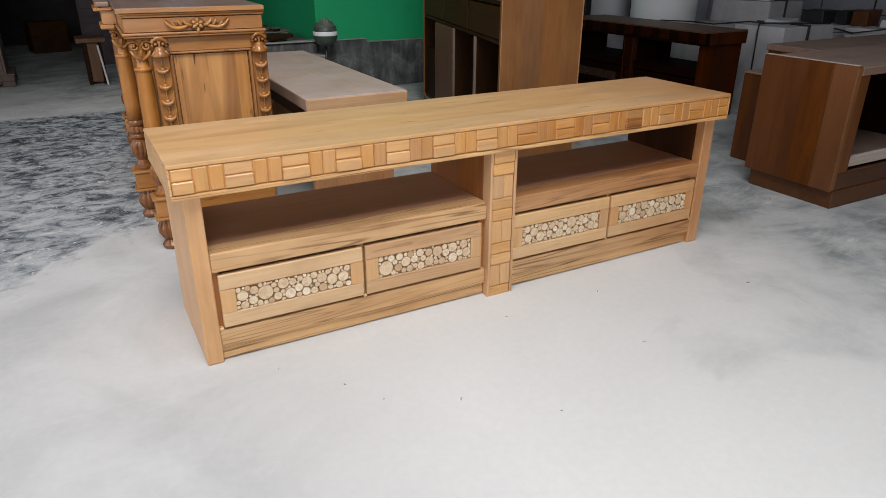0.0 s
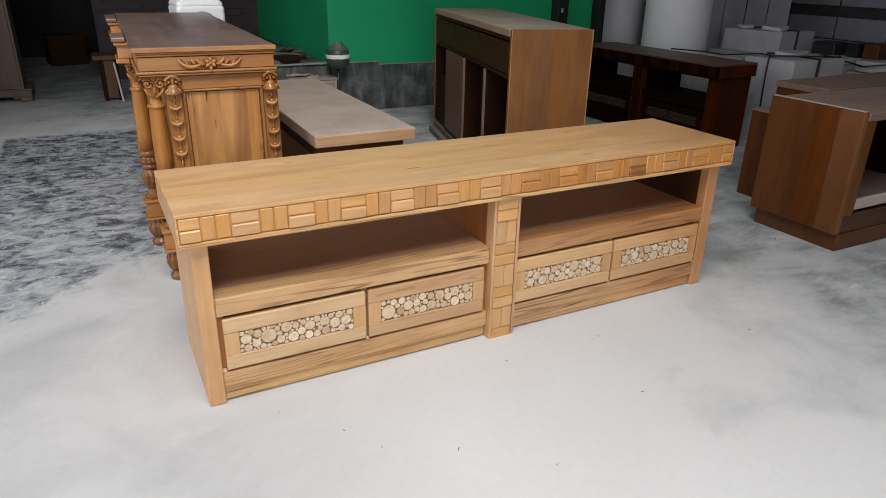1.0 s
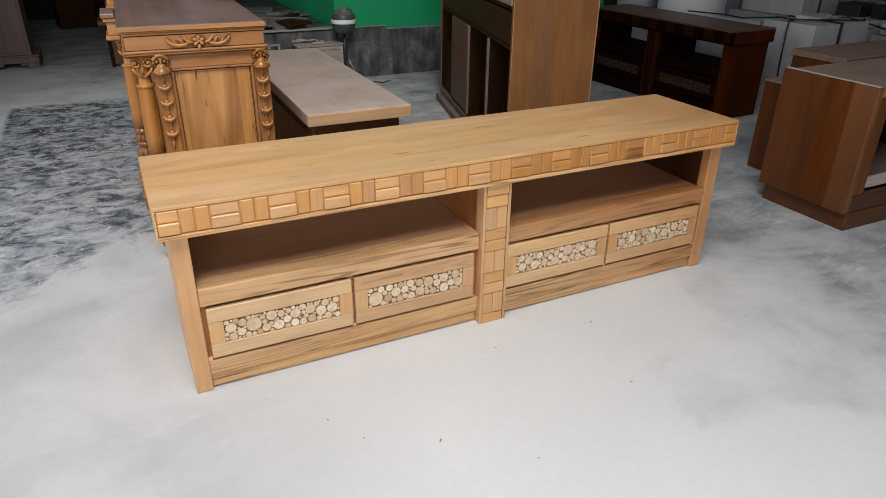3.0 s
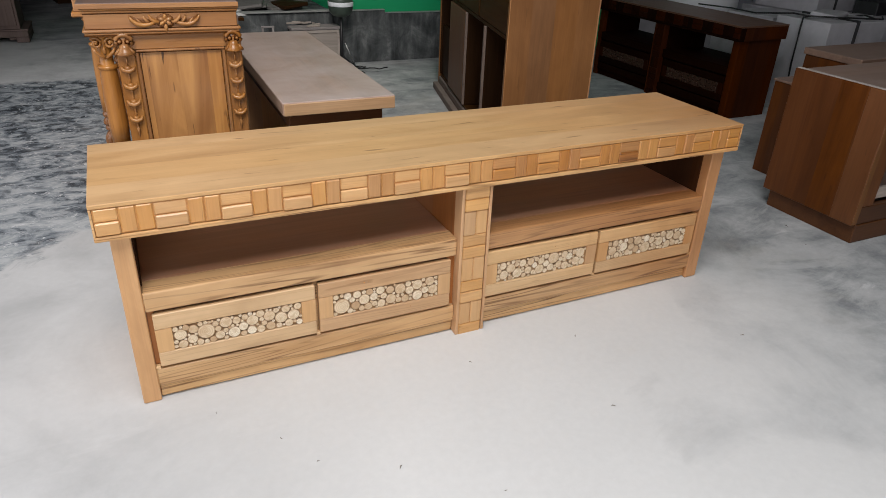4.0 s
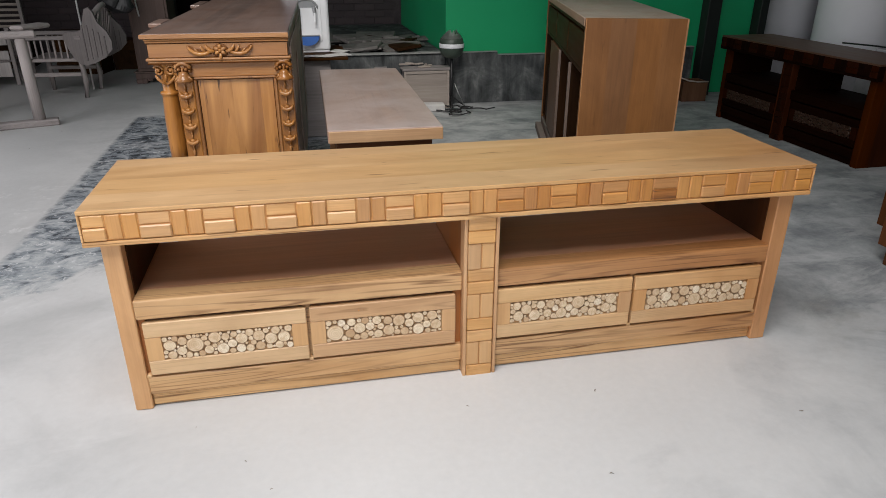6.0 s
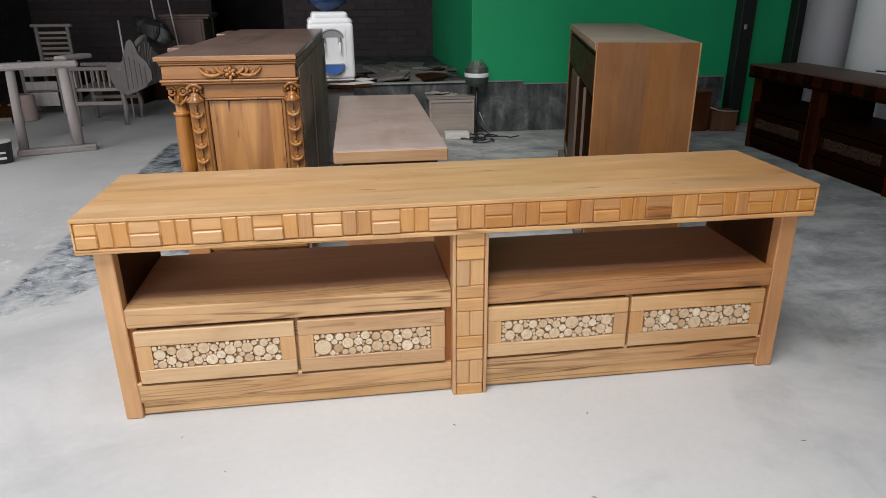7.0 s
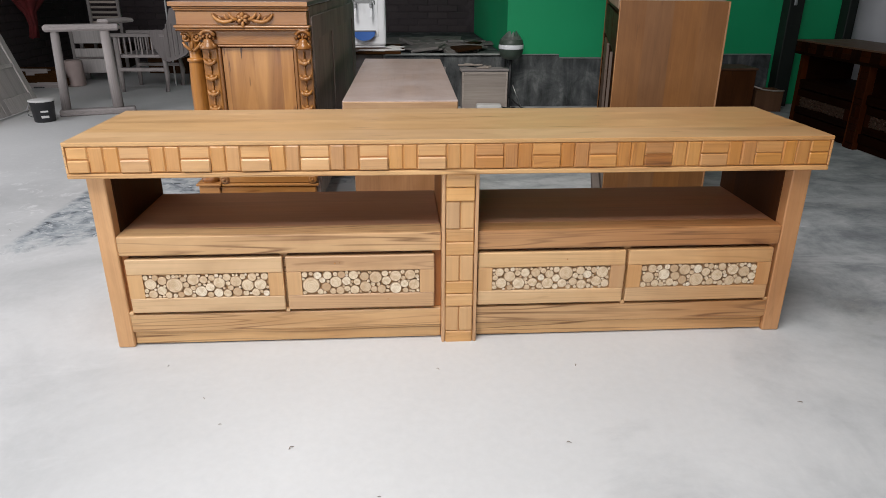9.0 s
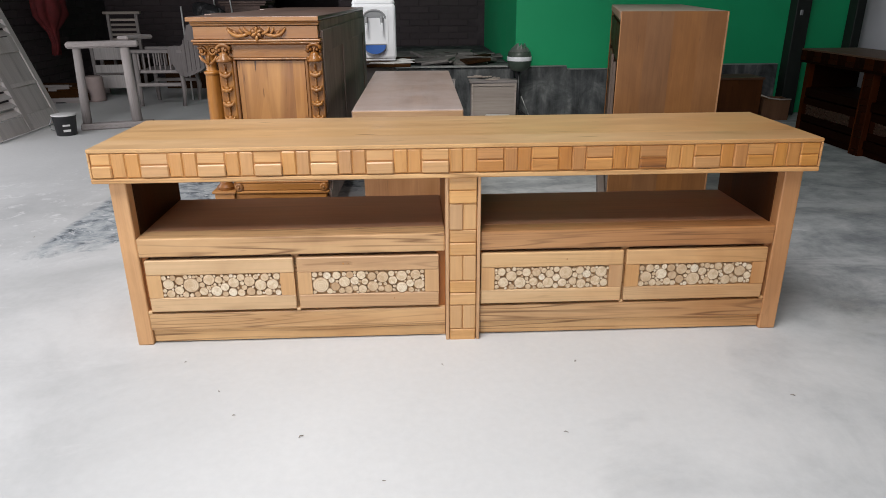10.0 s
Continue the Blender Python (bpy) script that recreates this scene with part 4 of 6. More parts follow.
def scroll(x, y, z, r, hand=1, seg=6):
    pts, rad = [], []
    for i in range(19):
        a = i / 18 * 2.6 * math.pi
        q = r * (1 - 0.75 * i / 18)
        pts.append((x + hand * q * math.cos(a + 0.6), y - 0.004 * i / 18, z + q * math.sin(a + 0.6)))
        rad.append(0.0062 * (1 - 0.35 * i / 18) * r / 0.022)
    return join(tube(pts, rad, seg), ball((x, y - 0.003, z), r * 0.33, 1))


def rosette_head(x, y, z):
    """Scrolled head of a carved strip: a hood over two hollows and a flared collar; the carving and the dark ovals that
    paint the hollows' shade.
    """
    hood = [(x + 0.0265 * math.cos(a), y - 0.008, z + 0.023 * math.sin(a) + 0.002) for a in [math.pi * (k / 10 * 1.3 - 0.15) for k in range(11)]]
    carving = [tube(hood, [0.004] + [0.0075] * 9 + [0.004], 7), ball((x, y - 0.001, z + 0.004), (0.024, 0.008, 0.022), 2), ball((x, y - 0.012, z - 0.003), (0.0045, 0.006, 0.017), 1)]
    for s in (-1, 1):
        carving += [ball((x + s * 0.0125, y - 0.014, z + 0.004), 0.0062, 1), tube([(x + s * 0.030, y - 0.006, z - 0.038), (x + s * 0.024, y - 0.012, z - 0.030), (x + s * 0.016, y - 0.010, z - 0.018)], [0.004, 0.006, 0.004], 6)]
    carving += [lathe([(0.006, -0.042), (0.027, -0.041), (0.0305, -0.036), (0.024, -0.027), (0.018, -0.016), (0.016, -0.004)], 14, (x, y - 0.001, z)), ball((x, y - 0.010, z - 0.058), (0.0035, 0.005, 0.013), 1)]
    # dark ovals paint the shade inside the hollows
    hollows = [ball((x + s * 0.0125, y - 0.0065, z + 0.004), (0.0105, 0.0055, 0.0125), 2) for s in (-1, 1)]
    return join(*carving), join(*hollows)


def column(sb, x, y):
    """Turned column with a scrolled capital, standing on a moulded block and a carved bun foot."""
    col = part("column", lathe([(0.0295, 0.435), (0.0315, 0.50), (0.0310, 0.60), (0.0272, 0.686), (0.0274, 0.687), (0.0315, 0.690), (0.0328, 0.695), (0.0315, 0.700), (0.0225, 0.703), (0.0215, 0.704),
                                (0.0215, 0.735), (0.022, 0.765), (0.030, 0.796), (0.034, 0.8035)], 22, (x, y, 0)), M_CARVE, sb)
    volutes = []
    for s in (-1, 1):
        volutes += [scroll(x + s * 0.0205, y - 0.027, 0.777, 0.0185, s, 8), ball((x + s * 0.0205, y - 0.024, 0.777), (0.014, 0.006, 0.014), 2)]
        volutes += [tube([(x + s * 0.033, y - 0.026, 0.762), (x + s * 0.026, y - 0.027, 0.748), (x + s * 0.012, y - 0.026, 0.735), (x, y - 0.025, 0.727)], [0.004, 0.006, 0.0055, 0.003], 7)]
        volutes += [ball((x - 0.027, y + s * 0.0205, 0.777), (0.006, 0.015, 0.016), 2)]
    part("capital", join(*volutes, ball((x, y - 0.026, 0.752), (0.006, 0.005, 0.016), 1), block(x - 0.038, x + 0.038, y - 0.034, y + 0.03, 0.797, 0.8038, 0.002)), M_CARVE, col)
    # dark ovals paint the shade inside the volutes
    part("hollow", join(ball((x - 0.0205, y - 0.0275, 0.777), (0.012, 0.003, 0.012), 1), ball((x + 0.0205, y - 0.0275, 0.777), (0.012, 0.003, 0.012), 1)), M_CREASE_SHADE, col)
    part("turned_base", fluted([(0.036, 0.2205, 0), (0.037, 0.232, 0), (0.026, 0.243, 0), (0.021, 0.262, 0), (0.030, 0.280, 0.03), (0.037, 0.300, 0.08), (0.037, 0.325, 0.08), (0.029, 0.343, 0.03), (0.021, 0.352, 0), (0.031, 0.360, 0), (0.031, 0.368, 0), (0.026, 0.374, 0.03),
                                (0.034, 0.385, 0.07), (0.032, 0.397, 0.07), (0.024, 0.408, 0), (0.032, 0.414, 0), (0.033, 0.424, 0), (0.026, 0.4345, 0)], 10, 40, (x, y, 0)), M_CARVE_LOW, col)
    part("pedestal", join(block(x - 0.041, x + 0.041, y - 0.041, y + 0.041, 0.1405, 0.2095, 0.003), block(x - 0.049, x + 0.049, y - 0.049, y + 0.049, 0.2098, 0.2200, 0.003, 2),
                          block(x - 0.049, x + 0.049, y - 0.049, y + 0.049, 0.1295, 0.1402, 0.003, 2)), M_CARVE_X, col)
    part("foot", fluted([(0.030, 0.0, 0), (0.037, 0.008, 0), (0.038, 0.018, 0), (0.030, 0.028, 0), (0.023, 0.036, 0), (0.035, 0.052, 0.06), (0.043, 0.072, 0.08), (0.043, 0.092, 0.08), (0.034, 0.114, 0.05), (0.030, 0.129, 0)], 10, 40, (x, y, 0)), M_CARVE_LOW, col)


def sideboard():
    sb = thing("carved_sideboard", "carved teak sideboard with columns, husk garlands and dusty brown top", "sideboard", pose(-0.482, 0.945, 0, 0, 0, -1.7) @ pose(0.482, -0.945, 0))
    x0, x1, y0, y1 = -0.888, -0.482, 0.945, 2.73

    def run(name, out, z0, z1, bev):
        """A moulding round the end and along the carved front."""
        part(name, join(block(-0.962 - out, x1 - 0.012 + out, y0 - 0.012 - out, y0 + 0.03, z0, z1, bev, 2), block(-0.962 - out, x0 - 0.001, y0 + 0.0302, y1 - 0.01, z0, z1, bev, 2)), M_CREASE_SHADE if name == "glaze_line" else M_CARVE_X, sb)

    # body and plinth
    part("body", block(x0, x1 - 0.018, y0 + 0.012, y1, 0.13, 0.886, 0.001), M_CARVE, sb)
    part("back_board", block(x1 - 0.0178, x1 - 0.004, y0 + 0.0305, y1, 0.13, 0.886, 0.001), M_DARK_BACK, sb)
    part("plinth", block(x0 + 0.006, x1 - 0.018, y0 - 0.004, y0 + 0.0115, 0.15, 0.2055, 0.004), M_CARVE_X, sb)
    for fx, fy in ((x1 - 0.065, y0 + 0.05), (x1 - 0.065, y1 - 0.05)):
        part("back_foot", lathe([(0.030, 0.0), (0.037, 0.010), (0.025, 0.034), (0.040, 0.075), (0.030, 0.112), (0.030, 0.129)], 16, (fx, fy, 0)), M_CARVE, sb)
    part("base_moulding", join(block(x0 + 0.014, x1 - 0.006, y0 - 0.012, y0 + 0.0115, 0.206, 0.218, 0.004, 2), block(x0 + 0.014, x1 - 0.010, y0 - 0.008, y0 + 0.0115, 0.2185, 0.249, 0.003), block(x0 + 0.014, x1 - 0.008, y0 - 0.010, y0 + 0.0115, 0.2495, 0.258, 0.003)), M_CARVE_X, sb)
    # end: frieze and mouldings
    run("frieze", 0.004, 0.822, 0.872, 0.002)
    run("cornice", 0.009, 0.8725, 0.8795, 0.002)
    run("upper_cornice", 0.012, 0.880, 0.887, 0.003)
    run("frieze_moulding", 0.014, 0.812, 0.8215, 0.004)
    run("lower_moulding", 0.009, 0.804, 0.8115, 0.003)
    part("header", block(-0.878, x1, y0 - 0.004, y0 + 0.012, 0.752, 0.8035, 0.002), M_CARVE_X, sb)
    part("panel_moulding", join(block(-0.828, -0.54, y0 - 0.010, y0 + 0.01, 0.744, 0.7515, 0.003, 2), block(-0.831, -0.819, y0 - 0.007, y0 + 0.01, 0.259, 0.7435, 0.003), block(-0.549, -0.538, y0 - 0.007, y0 + 0.01, 0.259, 0.7435, 0.003)), M_CARVE, sb)
    part("end_panel", block(-0.818, -0.55, y0 + 0.004, y0 + 0.011, 0.259, 0.743, 0), M_CARVE_PANEL, sb)
    for a, b in ((-0.888, -0.832), (-0.537, -0.482)):
        st = part("pilaster", block(a, b, y0 - 0.006, y0 + 0.011, 0.259, 0.751, 0.003), M_CARVE, sb)
        c = (a + b) / 2
        carving, hollows = rosette_head(c, y0 - 0.008, 0.778)
        part("pilaster_head", carving, M_CARVE, st)
        part("hollow", hollows, M_CREASE_SHADE, st)
        for k in range(4):
            part("husk", husk_drop(c, y0 - 0.010, 0.688 - 0.057 * k, 1.12 - 0.02 * k), M_CARVE, st)
        part("husk_tail", tube([(c, y0 - 0.010, 0.500), (c, y0 - 0.013, 0.485), (c, y0 - 0.010, 0.455)], [0.003, 0.006, 0.001], 7), M_CARVE, st)
        part("rosette", join(lathe([(0.018, 0), (0.018, 0.006), (0.012, 0.010)], 14), ball((0, 0, 0.010), 0.007, 1)), M_CARVE, st).matrix_basis = pose(c, y0 - 0.008, 0.234, 90, 0, 0)
    # thin dark strips paint the shadow lines under the mouldings
    run("glaze_line", 0.0105, 0.8012, 0.8038, 0.0005)
    run("glaze_line", 0.0050, 0.8690, 0.8722, 0.0005)
    run("glaze_line", 0.0052, 0.8218, 0.8240, 0.0005)
    for a, b, c, d in ((-0.8188, -0.551, 0.7395, 0.7435), (-0.8188, -0.8165, 0.259, 0.739), (-0.5535, -0.5508, 0.259, 0.739)):
        part("glaze_line", block(a, b, y0 + 0.0030, y0 + 0.0105, c, d, 0), M_CREASE_SHADE, sb)
    # carved swag on the frieze
    orn = []
    cx, cy, cz = -0.722, y0 - 0.020, 0.846
    for s in (-1, 1):
        for line, radii in ((((0.028, -0.002), (0.048, -0.010), (0.068, -0.013), (0.088, -0.008), (0.102, 0.003), (0.110, 0.015), (0.107, 0.020)), (0.004, 0.0065, 0.0075, 0.007, 0.0055, 0.0035, 0.0015)),
                            (((0.020, -0.005), (0.034, -0.001), (0.045, 0.009), (0.050, 0.021)), (0.005, 0.007, 0.0055, 0.0012)),
                            (((0.050, -0.007), (0.059, 0.002), (0.065, 0.012), (0.064, 0.019)), (0.004, 0.005, 0.004, 0.0012)),
                            (((0.074, -0.008), (0.082, 0.001), (0.088, 0.008)), (0.003, 0.0042, 0.0012))):
            orn.append(tube([(cx + s * a, cy - 0.005, cz + b) for a, b in line], radii, 7))
    # five petals and a drop at the middle
    for ang in (25, 90, 155, 215, 325):
        u, v = math.cos(radians(ang)), math.sin(radians(ang))
        orn.append(tube([(cx + u * r, cy - 0.006 - 0.10 * r, cz + v * r) for r in (0.003, 0.011, 0.017, 0.022)], (0.004, 0.0072, 0.006, 0.0015), 7))
    orn.append(tube([(cx, cy - 0.006, cz - q) for q in (0.010, 0.020, 0.029, 0.036)], (0.004, 0.0068, 0.005, 0.001), 7))
    # flat brown backing paints the swag's dark outline of shade
    shade = [moved(tube([(cx + k * 0.030, 0, cz - 0.004), (cx + k * 0.060, 0, cz - 0.006), (cx + k * 0.088, 0, cz - 0.001), (cx + k * 0.108, 0, cz + 0.013)], (0.010, 0.0125, 0.0105, 0.006), 10), pose(0, y0 - 0.0161, 0) @ Matrix.Diagonal((1, 0.03, 1, 1))) for k in (-1, 1)]
    part("glaze_line", join(moved(ball((cx, 0, cz - 0.003), (0.029, 0.0004, 0.026), 2), pose(0, y0 - 0.0161, 0)), *shade), M_SWAG_SHADE, sb)
    swag = part("swag", ball((cx, cy - 0.010, cz), (0.006, 0.006, 0.006), 1), M_CARVE_X, sb)
    for bm in orn:
        part("leaf", bm, M_CARVE_X, swag)
    # dusty top, stepping out along the front
    part("top", block(-0.982, x1 - 0.002, y0 - 0.030, y1 + 0.01, 0.8875, 0.905, 0.004, 2), M_CARVE_TOP, sb)
    part("top_edge", block(-0.984, x1 - 0.001, y0 - 0.034, y0 - 0.0305, 0.888, 0.903, 0.001), M_CARVE_X, sb)
    for ya, yb in ((1.30, 1.50), (2.30, 2.62)):
        part("breakfront_frieze", block(-1.018, -0.9665, ya + 0.02, yb - 0.02, 0.822, 0.872, 0.002), M_CARVE_X, sb)
        part("breakfront_top", block(-1.035, -0.9845, ya, yb, 0.8875, 0.905, 0.004, 2), M_CARVE_TOP, sb)
        part("breakfront_moulding", join(block(-1.028, -0.977, ya + 0.008, yb - 0.008, 0.804, 0.8215, 0.004), block(-1.028, -0.975, ya + 0.008, yb - 0.008, 0.8725, 0.887, 0.003)), M_CARVE_X, sb)
    for x, y in ((-0.9225, 0.968), (-0.962, 1.38), (-0.93, 2.56)):
        column(sb, x, y)
    part("front_door", block(-0.902, -0.8885, 1.55, 2.25, 0.21, 0.80, 0.004), M_CARVE_PANEL, sb)
    # plain dark back with its frame
    for ya, yb in ((y0 + 0.035, y0 + 0.165), (1.60, 1.69), (2.60, y1)):
        part("back_stile", block(x1 - 0.0038, x1 + 0.003, ya, yb, 0.209, 0.85, 0.002), M_DARK_BACK, sb)
    part("back_rail", block(x1 - 0.0038, x1 + 0.003, y0 + 0.166, 2.599, 0.76, 0.85, 0.002), M_DARK_BACK, sb)
    return sb


sideboard()


# ---- low bench with a thick slab ----
bench = thing("low_table", "low wooden table with a thick dusty slab top", "table", pose(-0.370, 0.85, 0, 0, 0, -0.8))
part("slab", jitter(block(0, 0.435, 0, 1.44, 0.507, 0.558, 0.005, 2), 0.003, 5.0), M_SLAB, bench)
part("slab_end", block(0.003, 0.432, -0.006, -0.0005, 0.510, 0.555, 0.002), M_SLAB_END, bench)
part("apron", block(0.03, 0.40, 0.05, 1.33, 0.44, 0.5065, 0.003), M_BROWN, bench)
for y in (0.06, 1.28):
    part("end_board", block(0.03, 0.39, y, y + 0.04, 0.0, 0.4395, 0.003), M_BENCH_END, bench)

# ---- tall cabinet seen at its end ----
tall = thing("sideboard", "oiled wooden sideboard with board end and open compartments", "sideboard", pose(0.768, 1.222, 0, 0, 0, -14.7))
part("end_panel", block(0.0, 0.438, 0, 0.024, 0.0, 0.9045, 0.002), M_MID_V, tall)
for a, b in ((0.0008, 0.0045), (0.4305, 0.4372)):
    part("edge_band", block(a, b, -0.0012, -0.0002, 0.003, 0.9035, 0.0003), M_BENCH_END, tall, "worn lighter edge band")
part("end_panel", block(0.0, 0.438, 1.776, 1.80, 0.0, 0.9045, 0.002), M_MID_V, tall)
part("top", block(-0.004, 0.438, 0.0245, 1.7755, 0.868, 0.905, 0.003), M_PALE_TOP, tall)
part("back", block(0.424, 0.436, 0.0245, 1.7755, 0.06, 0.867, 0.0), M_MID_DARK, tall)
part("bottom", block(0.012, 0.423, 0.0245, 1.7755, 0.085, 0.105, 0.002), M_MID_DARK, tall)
part("plinth", block(0.0, 0.02, 0.0245, 1.7755, 0.0, 0.0845, 0.003), M_PLINTH, tall)
part("plinth_step", jitter(block(-0.040, -0.001, 0.03, 1.77, 0.0, 0.046, 0.004), 0.002), M_PLINTH, tall)
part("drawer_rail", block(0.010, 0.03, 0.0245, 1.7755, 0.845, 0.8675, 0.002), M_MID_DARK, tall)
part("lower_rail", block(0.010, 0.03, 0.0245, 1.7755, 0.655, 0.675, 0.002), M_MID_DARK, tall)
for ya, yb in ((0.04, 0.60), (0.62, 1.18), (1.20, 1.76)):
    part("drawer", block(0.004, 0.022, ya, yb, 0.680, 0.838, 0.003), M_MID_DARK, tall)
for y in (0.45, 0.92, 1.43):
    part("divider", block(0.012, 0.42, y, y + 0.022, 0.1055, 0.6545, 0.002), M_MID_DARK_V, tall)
    if y < 1:
        part("divider_edge", block(-0.002, 0.0115, y, y + 0.020, 0.106, 0.654, 0.001), M_PLINTH, tall, "dusty pale edge strip")
part("door", block(0.0, 0.018, 0.96, 1.42, 0.11, 0.652, 0.003), M_DOOR, tall)
# dark sheets paint the shade inside the two end compartments
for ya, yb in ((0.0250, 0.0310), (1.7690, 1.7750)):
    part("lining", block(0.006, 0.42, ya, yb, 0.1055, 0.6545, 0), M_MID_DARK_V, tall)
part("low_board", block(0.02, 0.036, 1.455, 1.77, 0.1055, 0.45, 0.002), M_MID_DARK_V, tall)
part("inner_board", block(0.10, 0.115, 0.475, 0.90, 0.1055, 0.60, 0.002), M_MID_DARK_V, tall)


# ---- brown open cabinets ----
def open_cabinet(name, label, place, L, D, H, lift):
    c = thing(name, label, "tv cabinet", place)
    part("end_panel", block(0, 0.03, 0.1055, D, 0.085, H, 0.002), M_BROWN_V, c)
    part("front_board", block(-0.0005, 0.03, 0, 0.105, 0.085, H, 0.002), M_WORN_V, c, "worn lighter board")
    part("end_panel", block(L - 0.03, L, 0, D, 0.085, H, 0.002), M_BROWN_V, c)
    part("edge_band", block(0.001, 0.029, -0.0035, -0.0005, 0.088, H - 0.003, 0.001), M_MID_V, c, "worn lighter edge band")
    part("end_edge", block(0.004, 0.026, 0.004, D - 0.004, H + 0.0005, H + 0.004, 0.001), M_PALEWOOD, c, "pale bare edge strip")
    part("top", block(0.036, L - 0.031, -0.004, D, H - 0.035 - lift, H - lift, 0.003), M_DUST_TOP, c)
    part("plinth", block(0.028, L, -0.004, D - 0.02, 0, 0.084, 0.003), M_BROWN, c)
    part("bottom", block(0.031, L - 0.031, 0.03, D, 0.0855, 0.11, 0.002), M_DUST_TOP, c)
    part("bottom_rail", block(0.031, L - 0.031, 0.0, 0.029, 0.0855, 0.165, 0.003), M_BROWN, c)
    part("shelf", block(0.105, L - 0.031, 0.05, D - 0.02, 0.20, 0.222, 0.002), M_CARVE_TOP, c)
    part("shelf_edge", block(0.105, L - 0.031, 0.03, 0.0495, 0.175, 0.224, 0.002), M_PALEWOOD, c)
    part("stile", block(0.031, 0.104, 0.0, 0.04, 0.1655, H - 0.0355 - lift, 0.003), M_WORN_V, c)
    # near-black back and divider paint the shade inside the niche
    part("back", block(0.031, L - 0.031, D - 0.015, D, 0.1105, H - 0.036 - lift, 0), M_RED, c)
    part("divider", block(L / 2 - 0.012, L / 2 + 0.012, 0.05, D - 0.016, 0.2225, H - 0.036 - lift, 0.002), M_RED, c)
    return c


open_cabinet("tv_cabinet", "reddish brown tv cabinet with open niche and plinth", pose(1.785, 0.005, 0, 0, 0, 0), 1.5, 0.46, 0.645, 0.006)
low = thing("tv_cabinet", "dark brown tv cabinet with a dusty top and lower side box", "tv cabinet", pose(2.20, 0.66, 0))
part("side_box", block(-0.06, 0.30, 0.02, 0.175, 0.0, 0.48, 0.003), M_BROWN_V, low)
part("side_top", block(-0.066, 0.302, 0.014, 0.182, 0.4805, 0.492, 0.002), M_DUST_TOP, low)
part("body", block(0.304, 1.55, 0.0, 0.32, 0.0, 0.565, 0.003), M_BROWN_V, low)
part("top", block(0.296, 1.56, -0.012, 0.33, 0.5655, 0.60, 0.003), M_DUST_TOP, low)


# ---- water dispenser on its stand ----
stand = thing("dispenser_stand", "dusty dark wooden box used as a dispenser stand", "stand", pose(-0.60, 2.93, 0))
part("carcass", jitter(block(0.02, 0.345, 0.05, 0.56, 0.0, 0.513, 0.006), 0.004), M_GREYWOOD, stand)
part("board", block(0.0, 0.46, 0.0, 0.58, 0.515, 0.533, 0.003), M_MID_DARK, stand)


def half_disc(rx, rz, y0, y1, cz):
    """The lower half of an oval plate that stands upright between y0 and y1."""
    bm = bmesh.new()
    n = 17
    rows = [[bm.verts.new((rx * math.cos(math.pi + math.pi * k / (n - 1)), y, cz + rz * math.sin(math.pi + math.pi * k / (n - 1)))) for k in range(n)] for y in (y0, y1)]
    bm.faces.new(rows[0])
    bm.faces.new(rows[1][::-1])
    for k in range(n):
        bm.faces.new((rows[0][k], rows[1][k], rows[1][(k + 1) % n], rows[0][(k + 1) % n]))
    bmesh.ops.recalc_face_normals(bm, faces=bm.faces)
    return bm


def dispenser():
    d = thing("water_dispenser", "white tabletop water dispenser with two taps and blue drip tray", "water dispenser", pose(-0.398, 3.29, 0.534, 0, 0, 4))
    part("housing", join(block(-0.152, 0.152, -0.135, 0.16, 0.012, 0.385, 0.022, 3), block(-0.145, 0.145, -0.125, 0.15, 0.0, 0.02, 0.006)), M_WHITE, d)
    part("crown", join(block(-0.150, 0.150, -0.128, 0.158, 0.36, 0.418, 0.032, 4), block(-0.122, 0.122, -0.112, 0.14, 0.40, 0.455, 0.022, 3)), M_WHITE, d)
    part("panel", block(-0.098, 0.098, -0.1385, -0.1345, 0.075, 0.345, 0.002), M_WHITE, d, "slightly raised white front panel")
    arch = [(0.078 * math.cos(a), -0.139, 0.285 + 0.058 * math.sin(a)) for a in [math.pi * k / 14 for k in range(15)]]
    part("arch", tube(arch, [0.003] + [0.007] * 13 + [0.003], 8), M_GREYPL, d, "grey moulded arch")
    part("arch_plate", moved(half_disc(0.066, 0.048, -0.1395, -0.1365, 0.0), pose(0, 0, 0.292, 0, 180, 0)), M_GREYPL, d, "grey plate under the arch")
    for s in (-1, 1):
        t = part("tap", join(tube([(s * 0.053, -0.136, 0.290), (s * 0.053, -0.170, 0.286), (s * 0.053, -0.174, 0.245)], [0.014, 0.013, 0.008], 9), ball((s * 0.053, -0.172, 0.290), 0.012, 1)), M_GREYPL, d)
        part("lever", block(s * 0.053 - 0.007, s * 0.053 + 0.007, -0.184, -0.176, 0.205, 0.262, 0.002), M_WHITE, t)
    part("drip_tray", half_disc(0.076, 0.060, -0.165, -0.136, 0.112), M_BLUE, d, "blue half round drip tray")
    part("tray_grille", block(-0.080, 0.080, -0.168, -0.136, 0.1125, 0.120, 0.002), M_GREYPL, d, "grey tray grille")
    part("bottle", lathe([(0.03, 0.456), (0.06, 0.468), (0.125, 0.51), (0.135, 0.54), (0.130, 0.60), (0.135, 0.66), (0.130, 0.72), (0.135, 0.78), (0.11, 0.82), (0.06, 0.83)], 24, (0, 0.03, 0)), M_BOTTLE, d, "dark blue water bottle")


dispenser()
